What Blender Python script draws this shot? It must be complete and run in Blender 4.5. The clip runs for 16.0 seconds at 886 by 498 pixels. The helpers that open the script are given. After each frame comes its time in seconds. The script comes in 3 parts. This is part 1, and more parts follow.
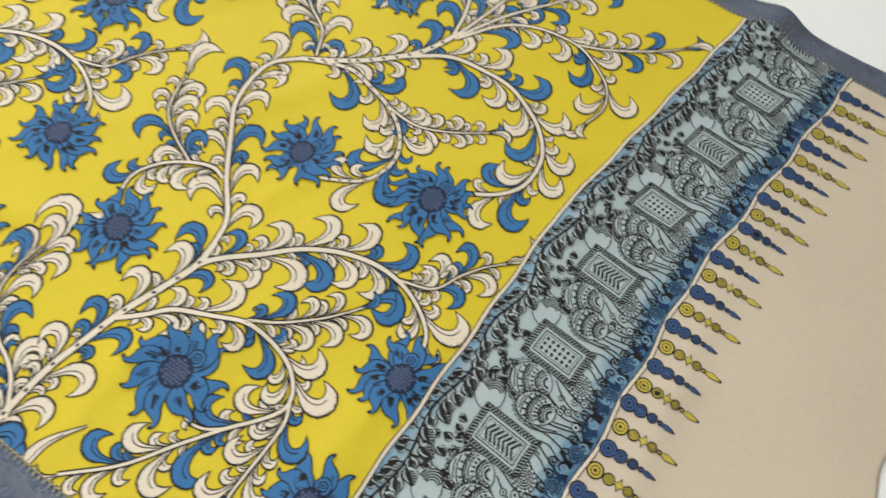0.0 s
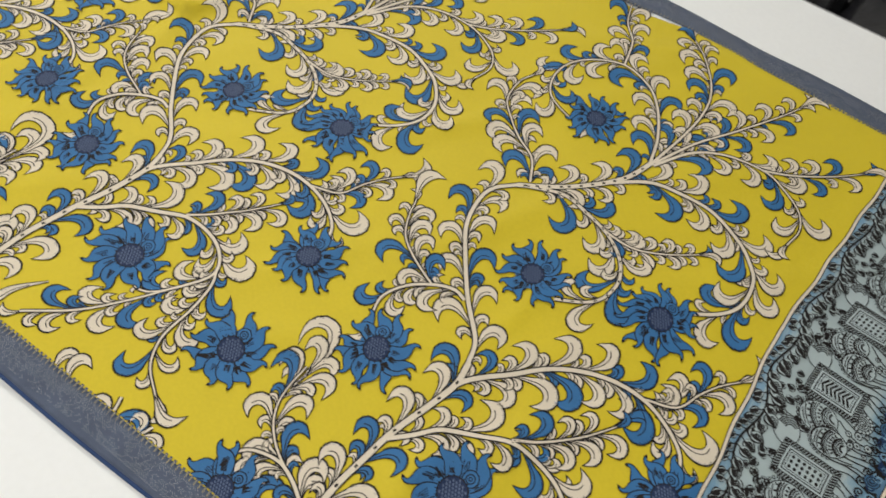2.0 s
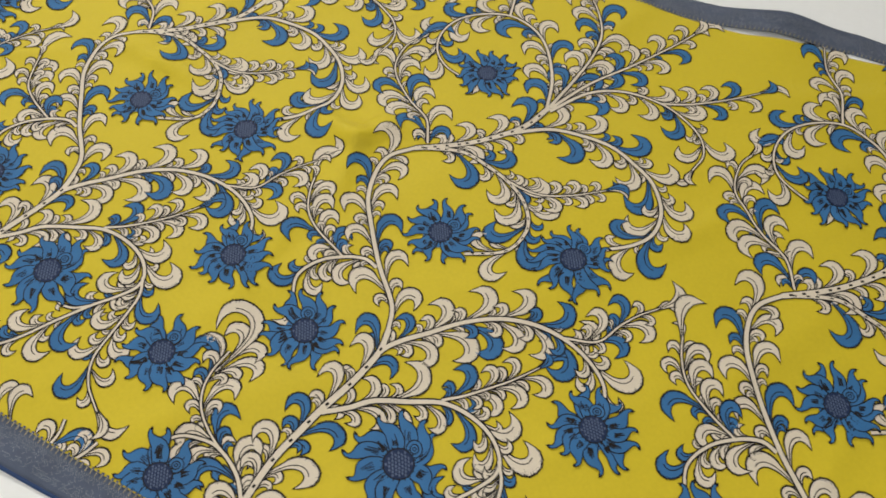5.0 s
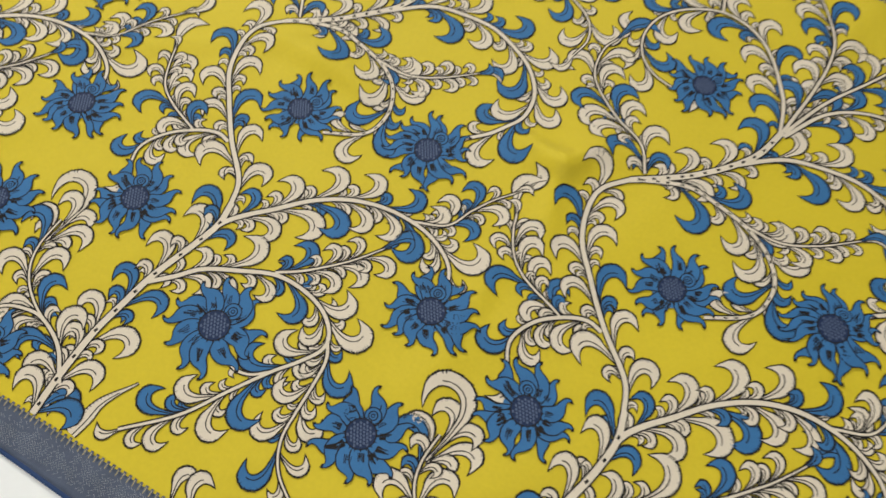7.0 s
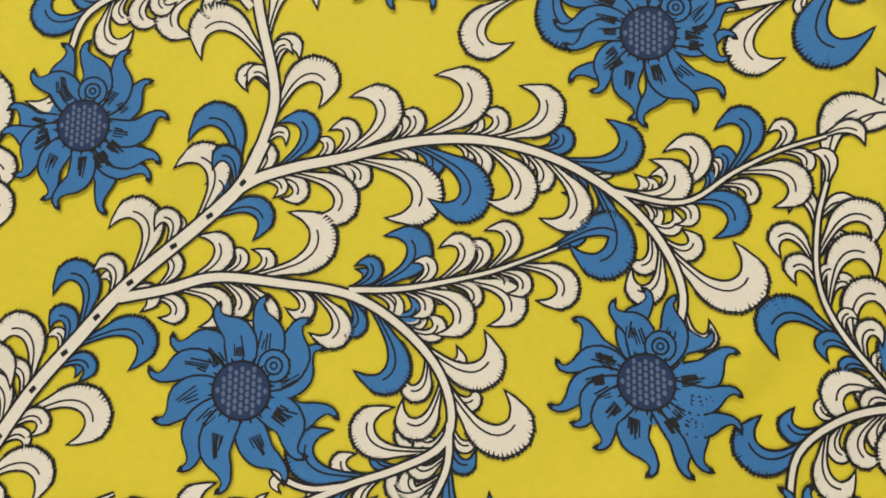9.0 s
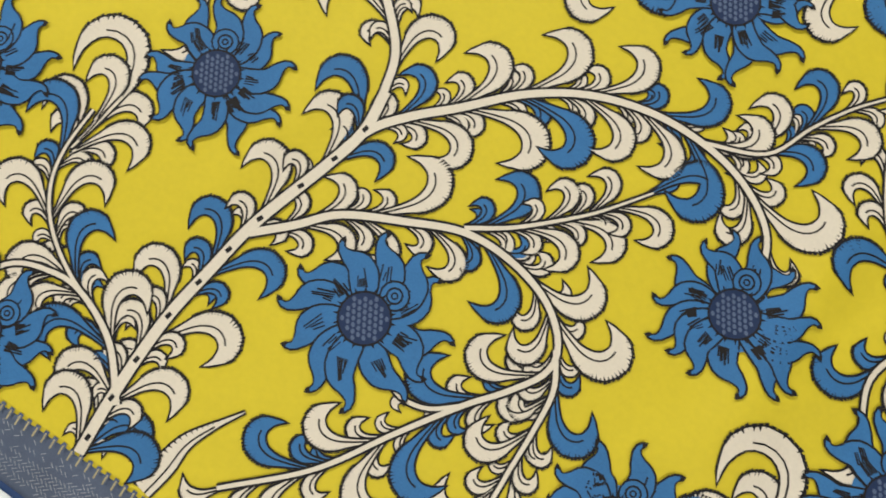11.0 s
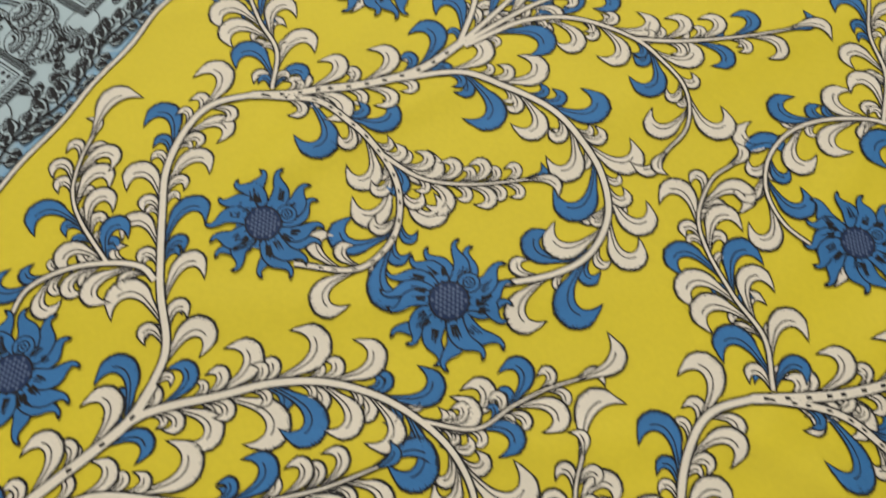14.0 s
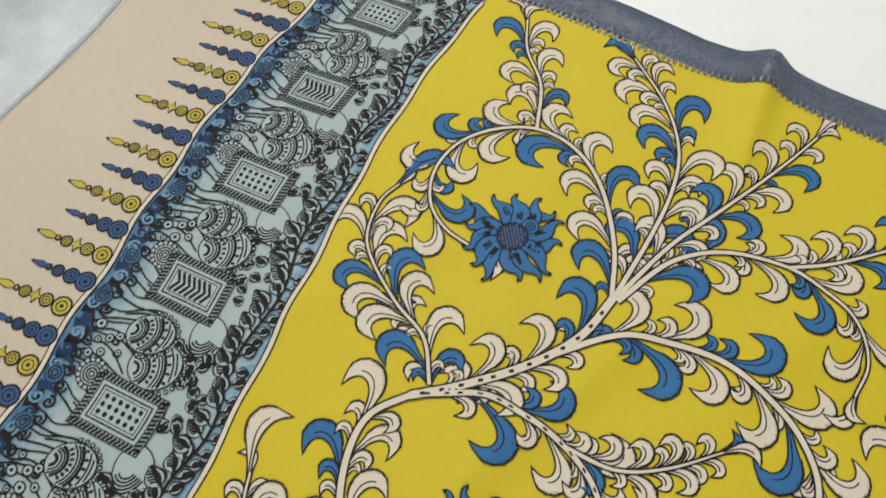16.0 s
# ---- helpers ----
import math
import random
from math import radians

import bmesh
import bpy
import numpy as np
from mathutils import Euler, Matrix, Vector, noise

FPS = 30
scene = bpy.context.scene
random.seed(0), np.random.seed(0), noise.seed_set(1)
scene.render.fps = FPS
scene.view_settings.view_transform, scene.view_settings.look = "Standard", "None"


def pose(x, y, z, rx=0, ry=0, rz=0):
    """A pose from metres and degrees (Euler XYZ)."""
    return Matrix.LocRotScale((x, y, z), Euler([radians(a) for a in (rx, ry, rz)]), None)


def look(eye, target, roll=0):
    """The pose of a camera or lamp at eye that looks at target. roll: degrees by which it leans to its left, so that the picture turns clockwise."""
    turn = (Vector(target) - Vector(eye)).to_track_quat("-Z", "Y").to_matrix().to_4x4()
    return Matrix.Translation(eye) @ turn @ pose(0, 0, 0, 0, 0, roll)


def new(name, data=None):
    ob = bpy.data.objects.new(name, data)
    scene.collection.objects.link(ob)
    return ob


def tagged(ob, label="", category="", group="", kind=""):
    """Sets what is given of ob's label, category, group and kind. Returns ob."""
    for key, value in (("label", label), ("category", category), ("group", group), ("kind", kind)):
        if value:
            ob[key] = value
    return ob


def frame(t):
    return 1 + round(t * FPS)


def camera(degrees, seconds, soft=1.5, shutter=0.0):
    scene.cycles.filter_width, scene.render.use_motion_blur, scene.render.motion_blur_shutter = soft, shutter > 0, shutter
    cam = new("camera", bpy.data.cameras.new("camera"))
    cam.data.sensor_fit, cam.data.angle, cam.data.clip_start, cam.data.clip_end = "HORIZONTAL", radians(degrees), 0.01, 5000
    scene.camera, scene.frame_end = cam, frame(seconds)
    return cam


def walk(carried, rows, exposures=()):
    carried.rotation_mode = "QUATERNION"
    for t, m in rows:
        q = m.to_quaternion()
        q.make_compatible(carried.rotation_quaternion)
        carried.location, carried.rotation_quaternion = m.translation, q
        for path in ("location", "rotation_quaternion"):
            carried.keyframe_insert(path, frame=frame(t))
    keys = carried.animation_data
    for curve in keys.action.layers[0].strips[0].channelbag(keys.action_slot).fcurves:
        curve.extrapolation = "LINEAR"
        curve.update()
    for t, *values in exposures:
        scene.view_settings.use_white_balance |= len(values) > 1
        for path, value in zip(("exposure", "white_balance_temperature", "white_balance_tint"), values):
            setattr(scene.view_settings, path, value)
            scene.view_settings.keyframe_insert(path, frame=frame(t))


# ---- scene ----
cam = camera(62.6, 16.0, soft=1.7, shutter=0.3)
PATH = [
    (0, (0.835, -0.315, 0.736), (0.475, 0.464, -1.07), 11.0),
    (0.5, (0.776, -0.4, 0.776), (0.324, 0.46, -0.972), 9.7),
    (1, (0.725, -0.421, 0.781), (0.266, 0.477, -0.947), 9.7),
    (1.5, (0.665, -0.429, 0.781), (0.208, 0.502, -0.928), 10.1),
    (2, (0.591, -0.464, 0.773), (0.12, 0.485, -0.924), 9.6),
    (2.5, (0.534, -0.468, 0.772), (0.055, 0.488, -0.918), 9.2),
    (3, (0.466, -0.456, 0.784), (-0.007, 0.509, -0.904), 9.4),
    (3.5, (0.378, -0.433, 0.786), (-0.064, 0.459, -0.949), 7.3),
    (4, (0.311, -0.401, 0.776), (-0.087, 0.406, -1.01), 3.8),
    (4.2, (0.286, -0.397, 0.786), (-0.117, 0.424, -0.992), 2.8),
    (6.3, (0.008, -0.446, 0.751), (-0.354, 0.496, -0.975), 5.3),
    (6.5, (-0.027, -0.428, 0.748), (-0.372, 0.497, -0.991), 6.6),
    (7, (-0.104, -0.362, 0.702), (-0.431, 0.389, -1.122), 5.1),
    (7.5, (-0.183, -0.263, 0.592), (-0.462, 0.265, -1.317), 1.8),
    (8, (-0.274, -0.177, 0.461), (-0.512, 0.12, -1.503), -8.4),
    (8.5, (-0.302, -0.148, 0.4), (-0.502, -0.004, -1.584), -23.4),
    (8.7, (-0.302, -0.152, 0.395), (-0.487, -0.034, -1.593), -26.3),
    (10.8, (-0.334, -0.226, 0.429), (-0.447, -0.07, -1.562), -4.1),
    (11, (-0.345, -0.236, 0.431), (-0.466, -0.064, -1.558), -2.9),
    (11.5, (-0.371, -0.247, 0.44), (-0.524, -0.038, -1.543), -1.4),
    (12, (-0.416, -0.221, 0.456), (-0.62, 0.038, -1.517), -3.5),
    (12.5, (-0.499, -0.17, 0.484), (-0.764, 0.196, -1.464), -4.0),
    (13, (-0.547, -0.161, 0.498), (-0.85, 0.372, -1.406), 0.7),
    (13.5, (-0.595, -0.15, 0.504), (-0.913, 0.478, -1.368), 3.7),
    (14, (-0.685, -0.108, 0.525), (-1.046, 0.577, -1.319), 2.8),
    (14.5, (-0.756, -0.092, 0.539), (-1.178, 0.641, -1.274), 0.4),
    (15, (-0.829, -0.073, 0.556), (-1.246, 0.681, -1.249), -1.8),
    (15.5, (-0.895, -0.043, 0.568), (-1.269, 0.739, -1.235), -1.8),
    (16, (-0.919, -0.003, 0.568), (-1.243, 0.812, -1.23), 0.3),
]
EXPOSURES = [(0, 0.52, 6450, 9), (0.5, 0.29, 6500, 10), (1.5, 0.20, 6550, 10), (2.5, 0.12, 6600, 10), (3.5, -0.02, 6650, 11), (4.2, -0.08, 6650, 11), (6.3, 0.08, 6520, 9), (7, 0.05, 6550, 9),
             (8.2, 0.18, 6480, 8), (11, 0.20, 6480, 8), (12.5, 0.08, 6450, 8), (13.5, -0.02, 6400, 8), (14.5, -0.11, 6450, 9), (16, -0.15, 6450, 9)]
walk(cam, [(t, look(eye, target, roll)) for t, eye, target, roll in PATH], EXPOSURES)

# ---- world and light ----
world = bpy.data.worlds.new("shop_light")
scene.world = world
world.use_nodes = True
bg = world.node_tree.nodes["Background"]
bg.inputs["Color"].default_value = (0.97, 0.98, 1.0, 1)
bg.inputs["Strength"].default_value = 0.25


def area_lamp(name, size_x, size_y, watts, colour, m):
    data = bpy.data.lights.new(name, "AREA")
    data.shape, data.size, data.size_y = "RECTANGLE", size_x, size_y
    data.energy, data.color = watts, colour
    ob = new(name, data)
    ob.matrix_world = m
    return ob


# two unseen soft lamps without fixtures, added and balanced to light the cloth
LAMP_POWER = 47
area_lamp("tube_light_glow", 2.4, 0.35, LAMP_POWER * 1.25, (1.0, 0.985, 0.955), look((-1.7, 1.35, 2.02), (-0.5, 0.1, 0)))
area_lamp("tube_light_glow", 2.4, 0.5, LAMP_POWER * 0.75, (1.0, 0.985, 0.96), look((0.3, -1.3, 2.02), (0.0, 0.0, 0)))


# ---- materials ----
def material(name, colour, rough=0.6, vary=0.08, vary_scale=9.0, weave=0.0, bump_scale=60.0, bump=0.0, metal=0.0, sheen=0.0):
    m = bpy.data.materials.new(name)
    m.use_nodes = True
    nt = m.node_tree
    b = nt.nodes["Principled BSDF"]
    b.inputs["Roughness"].default_value = rough
    b.inputs["Metallic"].default_value = metal
    b.inputs["Sheen Weight"].default_value = sheen
    b.inputs["Specular IOR Level"].default_value = 0.25
    tc = nt.nodes.new("ShaderNodeTexCoord")
    n1 = nt.nodes.new("ShaderNodeTexNoise")
    n1.inputs["Scale"].default_value = vary_scale
    n1.inputs["Detail"].default_value = 5
    n2 = nt.nodes.new("ShaderNodeTexNoise")
    n2.inputs["Scale"].default_value = vary_scale * 40
    n2.inputs["Detail"].default_value = 2
    add = nt.nodes.new("ShaderNodeMath")
    add.operation = "ADD"
    ramp = nt.nodes.new("ShaderNodeMapRange")
    ramp.inputs["From Min"].default_value, ramp.inputs["From Max"].default_value = 0.6, 1.4
    ramp.inputs["To Min"].default_value, ramp.inputs["To Max"].default_value = 1 - vary, 1 + vary
    mul = nt.nodes.new("ShaderNodeMix")
    mul.data_type, mul.blend_type = "RGBA", "MULTIPLY"
    mul.inputs["Factor"].default_value = 1.0
    mul.inputs[6].default_value = (*colour, 1)
    for n in (n1, n2):
        nt.links.new(tc.outputs["Object"], n.inputs["Vector"])
    nt.links.new(n1.outputs["Fac"], add.inputs[0])
    nt.links.new(n2.outputs["Fac"], add.inputs[1])
    nt.links.new(add.outputs[0], ramp.inputs["Value"])
    nt.links.new(ramp.outputs[0], mul.inputs[7])
    nt.links.new(mul.outputs[2], b.inputs["Base Color"])
    if weave or bump:
        bp = nt.nodes.new("ShaderNodeBump")
        if weave:
            w1 = nt.nodes.new("ShaderNodeTexWave")
            w2 = nt.nodes.new("ShaderNodeTexWave")
            w1.bands_direction, w2.bands_direction = "X", "Y"
            mx = nt.nodes.new("ShaderNodeMath")
            mx.operation = "ADD"
            for k, w in enumerate((w1, w2)):
                w.inputs["Scale"].default_value = 420
                w.inputs["Distortion"].default_value = 0.6
                nt.links.new(tc.outputs["Object"], w.inputs["Vector"])
                nt.links.new(w.outputs["Fac"], mx.inputs[k])
            nt.links.new(mx.outputs[0], bp.inputs["Height"])
            bp.inputs["Strength"].default_value = weave
            bp.inputs["Distance"].default_value = 0.0004
        else:
            nb = nt.nodes.new("ShaderNodeTexNoise")
            nb.inputs["Scale"].default_value = bump_scale
            nb.inputs["Detail"].default_value = 6
            nt.links.new(tc.outputs["Object"], nb.inputs["Vector"])
            nt.links.new(nb.outputs["Fac"], bp.inputs["Height"])
            bp.inputs["Strength"].default_value = bump
            bp.inputs["Distance"].default_value = 0.004
        nt.links.new(bp.outputs["Normal"], b.inputs["Normal"])
    return m


YELLOW = material("yellow_dyed_cotton", (0.625, 0.49, 0.022), 0.55, 0.05, 6, weave=0.25, sheen=0.05)
CREAM = material("cream_undyed_print", (0.69, 0.61, 0.485), 0.6, 0.05, 14, weave=0.25)
BLUE = material("blue_print", (0.036, 0.148, 0.335), 0.6, 0.16, 22, weave=0.25)
NAVY = material("navy_print", (0.012, 0.026, 0.075), 0.6, 0.12, 22, weave=0.2)
BLACK = material("black_print_line", (0.011, 0.009, 0.009), 0.65, 0.2, 30, weave=0.2)
BEIGE = material("beige_undyed_cotton", (0.585, 0.50, 0.385), 0.6, 0.05, 5, weave=0.25)
OCHRE = material("ochre_print", (0.50, 0.40, 0.06), 0.6, 0.12, 30, weave=0.2)
SPIKE_BLUE = material("dull_blue_print", (0.040, 0.085, 0.21), 0.6, 0.2, 30, weave=0.2)
PALE = material("pale_grey_print", (0.39, 0.465, 0.475), 0.6, 0.08, 20, weave=0.2)
SKY = material("pale_blue_print", (0.17, 0.31, 0.43), 0.6, 0.15, 20, weave=0.2)
DEEP = material("deep_blue_print", (0.012, 0.035, 0.095), 0.6, 0.2, 30, weave=0.2)
TEAL = material("blue_teal_print", (0.045, 0.12, 0.22), 0.6, 0.25, 30, weave=0.2)
ZARI = material("silver_grey_zari_weave", (0.095, 0.118, 0.175), 0.36, 0.25, 40, weave=0.5, metal=0.15)
THREAD = material("silver_thread", (0.38, 0.39, 0.41), 0.35, 0.3, 60, metal=0.4)
GOLD = material("dull_gold_thread", (0.42, 0.36, 0.20), 0.4, 0.3, 60, metal=0.3)
SELVAGE = material("dark_blue_selvage", (0.02, 0.05, 0.14), 0.5, 0.1, 30, weave=0.3)
TABLE_WHITE = material("white_laminate", (0.85, 0.86, 0.85), 0.35, 0.02, 3, bump=0.03, bump_scale=14)
EDGE_STRIP = material("grey_plastic_edging", (0.35, 0.35, 0.35), 0.5, 0.05, 8)
STEEL = material("painted_steel_leg", (0.12, 0.12, 0.13), 0.4, 0.1, 8)
FLOOR = material("grey_floor_tile", (0.07, 0.068, 0.066), 0.4, 0.12, 2, bump=0.1, bump_scale=20)
WALL = material("white_wall_paint", (0.72, 0.72, 0.70), 0.7, 0.04, 3, bump=0.1, bump_scale=80)
BAG = material("black_plastic_film", (0.012, 0.012, 0.014), 0.22, 0.3, 5, bump=0.5, bump_scale=18)
PLASTIC = material("cloudy_plastic_film", (0.50, 0.53, 0.55), 0.3, 0.30, 16, bump=0.5, bump_scale=25)


def band_material():
    """Dyed band: blue along both long edges, grey-blue in the middle."""
    m = material("shaded_blue_grey_print", (0.26, 0.33, 0.35), 0.6, 0.1, 14, weave=0.2)
    nt = m.node_tree
    b = nt.nodes["Principled BSDF"]
    at = nt.nodes.new("ShaderNodeAttribute")
    at.attribute_name = "across"
    noise_node = nt.nodes.new("ShaderNodeTexNoise")
    noise_node.inputs["Scale"].default_value = 38
    add = nt.nodes.new("ShaderNodeMath")
    add.operation = "MULTIPLY_ADD"
    add.inputs[1].default_value = 0.22
    ramp = nt.nodes.new("ShaderNodeValToRGB")
    els = ramp.color_ramp.elements
    els[0].position, els[0].color = 0.08, (0.05, 0.13, 0.25, 1)
    els[1].position, els[1].color = 1.0, (0.10, 0.26, 0.42, 1)
    for pos, col in ((0.20, (0.15, 0.28, 0.38, 1)), (0.30, (0.38, 0.46, 0.47, 1)), (0.84, (0.38, 0.46, 0.47, 1)), (0.93, (0.19, 0.33, 0.45, 1))):
        e = els.new(pos)
        e.color = col
    nt.links.new(noise_node.outputs["Fac"], add.inputs[0])
    nt.links.new(at.outputs["Fac"], add.inputs[2])
    scale = nt.nodes.new("ShaderNodeMath")
    scale.operation = "MULTIPLY"
    scale.inputs[1].default_value = 0.86
    nt.links.new(add.outputs[0], scale.inputs[0])
    nt.links.new(scale.outputs[0], ramp.inputs["Fac"])
    nt.links.new(ramp.outputs["Color"], b.inputs["Base Color"])
    return m


BAND = band_material()


# ---- the shape in which the cloth lies ----
def edge_left(y):
    return -1.118 + 0.45 * np.maximum(0, y - 0.27) ** 2 + 0.0012 * np.sin(y * 70)


def edge_right(y):
    return 0.770 + 0.13 * np.maximum(0, y - 0.12) + 0.0012 * np.sin(y * 66)


def band_out_left(y):
    return -1.281 + 0.4 * np.maximum(0, y - 0.2) ** 2 + 0.0025 * np.sin(y * 60)


def band_out_right(y):
    return 0.937 + 0.12 * np.maximum(0, y - 0.15) + 0.0025 * np.sin(y * 58)


def end_left(y):
    return -1.480 + 0.11 * y + 0.003 * np.sin(y * 23)


def end_right(y):
    return 1.19 + 0.006 * np.sin(y * 31) + 0.004 * np.sin(y * 73)


def hem_top(x):
    bends = ((-1.5, 0.550), (-1.04, 0.549), (-0.94, 0.534), (-0.87, 0.527), (-0.80, 0.528), (-0.74, 0.516), (-0.68, 0.510), (-0.40, 0.504), (-0.03, 0.505),
             (0.08, 0.501), (0.20, 0.509), (0.29, 0.531), (0.40, 0.549), (0.53, 0.550), (0.68, 0.538), (0.82, 0.533), (1.2, 0.528))
    return np.interp(x, [k[0] for k in bends], [k[1] for k in bends]) + 0.0015 * np.sin(x * 31)


def hem_bottom(x):
    return -0.414 + 0.002 * np.sin(x * 9)


def ridge(x, y, cx, cy, angle, length, width, amp):
    c, s = math.cos(radians(angle)), math.sin(radians(angle))
    l, d = (x - cx) * c + (y - cy) * s, -(x - cx) * s + (y - cy) * c
    return amp * np.exp(-(l / length) ** 2 - (d / width) ** 2)


crease_rng = random.Random(4)
CREASES = [(crease_rng.uniform(-1.2, 1.0), crease_rng.uniform(-0.38, 0.5), crease_rng.uniform(30, 100), crease_rng.uniform(0.08, 0.26), crease_rng.uniform(0.014, 0.022), crease_rng.uniform(0.0022, 0.0046)) for _ in range(46)]


def height(x, y):
    """How high the cloth lies over the table top."""
    z = 0.003 + 0.0012 * np.sin(6 * x + 3 * y) + 0.0010 * np.sin(11 * y - 4 * x + 1) + 0.0006 * np.sin(23 * x + 17 * y)
    z = z + ridge(x, y, -0.190, 0.082, -14, 0.050, 0.018, 0.012)      # pinched ridge that forks
    z = z + ridge(x, y, -0.148, 0.092, 62, 0.048, 0.016, 0.010)
    z = z + ridge(x, y, -0.118, 0.126, 15, 0.050, 0.020, 0.006)
    z = z - ridge(x, y, -0.172, 0.054, 10, 0.030, 0.012, 0.004)
    z = z + ridge(x, y, -0.152, 0.030, -75, 0.060, 0.018, 0.008)
    z = z + ridge(x, y, -0.174, -0.120, 84, 0.105, 0.016, 0.0045)      # crease below it
    z = z + ridge(x, y, -0.49, -0.19, 78, 0.10, 0.014, 0.003)
    z = z + ridge(x, y, -0.450, 0.068, -4, 0.080, 0.020, 0.012)       # soft fold
    z = z + ridge(x, y, -0.885, 0.165, 62, 0.12, 0.016, 0.0045)
    z = z + ridge(x, y, -0.802, 0.44, 88, 0.07, 0.013, 0.0050)
    z = z + ridge(x, y, -0.798, 0.58, 88, 0.09, 0.018, 0.016)        # raised hem
    z = z + ridge(x, y, 0.40, 0.02, 60, 0.16, 0.022, 0.005)
    z = z + ridge(x, y, 0.25, -0.16, 55, 0.14, 0.018, 0.004)
    z = z + ridge(x, y, 0.62, 0.30, 40, 0.14, 0.022, 0.004)
    z = z + ridge(x, y, 0.05, 0.33, 75, 0.18, 0.02, 0.005)
    z = z + ridge(x, y, 0.86, 0.56, 80, 0.09, 0.03, 0.016)
    z = z + ridge(x, y, 0.30, 0.57, 85, 0.06, 0.05, 0.010)
    z = z + ridge(x, y, 0.02, -0.45, 90, 0.06, 0.07, 0.008)
    for cx, cy, ang, ln, wd, amp in CREASES:
        z = z + ridge(x, y, cx, cy, ang, ln, wd, amp)
    return z


def part(name, bm, mats, parent, label=""):
    me = bpy.data.meshes.new(name)
    bm.to_mesh(me)
    bm.free()
    for m in mats if isinstance(mats, (list, tuple)) else (mats,):
        me.materials.append(m)
    ob = new(name, me)
    ob.parent = parent
    if label:
        ob["label"] = label
    return ob


LAYER = 0.000035
# where the cloth is drawn out of square: a place, and how far it is pulled along and across
PULLS = ((0.070, -0.262, 0.020, -0.006), (-0.090, -0.185, 0.015, 0.0), (0.160, 0.026, 0.002, 0.015), (0.644, 0.032, 0.001, 0.016), (0.262, -0.287, 0.010, -0.003), (-0.913, 0.026, -0.005, 0.006))


def eased(x, y):
    dx, dy = 0 * x, 0 * y
    for cx, cy, ax, ay in PULLS:
        g = np.exp(-((x - cx) ** 2 + (y - cy) ** 2) / 0.075 ** 2)
        dx, dy = dx + ax * g, dy + ay * g
    return x + dx, y + dy


class Print:
    """Flat shapes of a print, gathered and then laid on the cloth."""

    def __init__(self, mats, place=(0, 0, 1, 1)):
        self.v, self.z, self.f, self.m, self.mats, self.place = [], [], [], [], list(mats), place
        self.clip = place != (0, 0, 1, 1)

    def poly(self, pts, layer, mat):
        n = len(self.v)
        self.v += [(float(p[0]), float(p[1])) for p in pts]
        self.z += [layer] * len(pts)
        self.f.append(tuple(range(n, n + len(pts))))
        self.m.append(self.mats.index(mat))

    def strip(self, left, right, layer, mat):
        left, right = np.array(left, float), np.array(right, float)
        wide = float(np.abs(right - left).max())
        cols = min(9, 2 + int(wide / 0.0024))
        n, k, i = len(self.v), len(left), self.mats.index(mat)
        for a, b in zip(left, right):
            for c in range(cols):
                q = a + (b - a) * (c / (cols - 1))
                self.v.append((float(q[0]), float(q[1])))
        self.z += [layer] * (cols * k)
        for j in range(k - 1):
            for a in range(n + cols * j, n + cols * j + cols - 1):
                self.f.append((a, a + 1, a + cols + 1, a + cols))
                self.m.append(i)

    def disc(self, c, r, layer, mat, n=14, ry=None, turn=0.0):
        ry = ry or r
        a = 2 * math.pi * np.arange(n + 1) / n
        ct, st = math.cos(turn), math.sin(turn)
        u, w = r * np.cos(a), ry * np.sin(a)
        d = np.stack((u * ct - w * st, u * st + w * ct), 1)
        if max(r, ry) < 0.006:
            self.poly(np.array(c) + d[:-1], layer, mat)
            return
        cuts = (0.0, 0.55, 1.0) if max(r, ry) < 0.02 else (0.0, 0.2, 0.4, 0.6, 0.8, 1.0)
        for f0, f1 in zip(cuts, cuts[1:]):
            self.strip(np.array(c) + d * f0, np.array(c) + d * f1, layer, mat)

    def ring(self, c, r, thick, layer, mat, n=16):
        a = np.linspace(0, 2 * math.pi, n + 1)
        d = np.stack((np.cos(a), np.sin(a)), 1)
        self.strip(np.array(c) + d * (r - thick / 2), np.array(c) + d * (r + thick / 2), layer, mat)

    def line(self, pts, thick, layer, mat, taper=False):
        p = np.array(pts, float)
        t = np.gradient(p, axis=0)
        t /= np.linalg.norm(t, axis=1, keepdims=True) + 1e-9
        nrm = np.stack((-t[:, 1], t[:, 0]), 1)
        w = np.full(len(p), thick / 2)
        if taper:
            w = w * np.linspace(1.3, 0.35, len(p))
        self.strip(p + nrm * w[:, None], p - nrm * w[:, None], layer, mat)

    def finish(self, name, parent, label=""):
        if not self.f:
            return None
        v, z = np.array(self.v), np.array(self.z)
        ox, oy, sx, sy = self.place
        x, y = ox + v[:, 0] * sx, oy + v[:, 1] * sy
        if self.clip:
            x, y = eased(x, y)
            # the woven borders and the bands cut the print off
            y = np.clip(y, hem_bottom(x) + 0.0015, hem_top(x) - 0.0015)
            x = np.clip(x, edge_left(y) + 0.003, edge_right(y) - 0.003)
        zz = height(x, y) + 0.0007 + z * LAYER
        me = bpy.data.meshes.new(name)
        me.from_pydata(np.stack((x, y, zz), 1).tolist(), [], self.f)
        for m in self.mats:
            me.materials.append(m)
        me.polygons.foreach_set("material_index", self.m)
        me.update()
        ob = new(name, me)
        ob.parent = parent
        if label:
            ob["label"] = label
        return ob


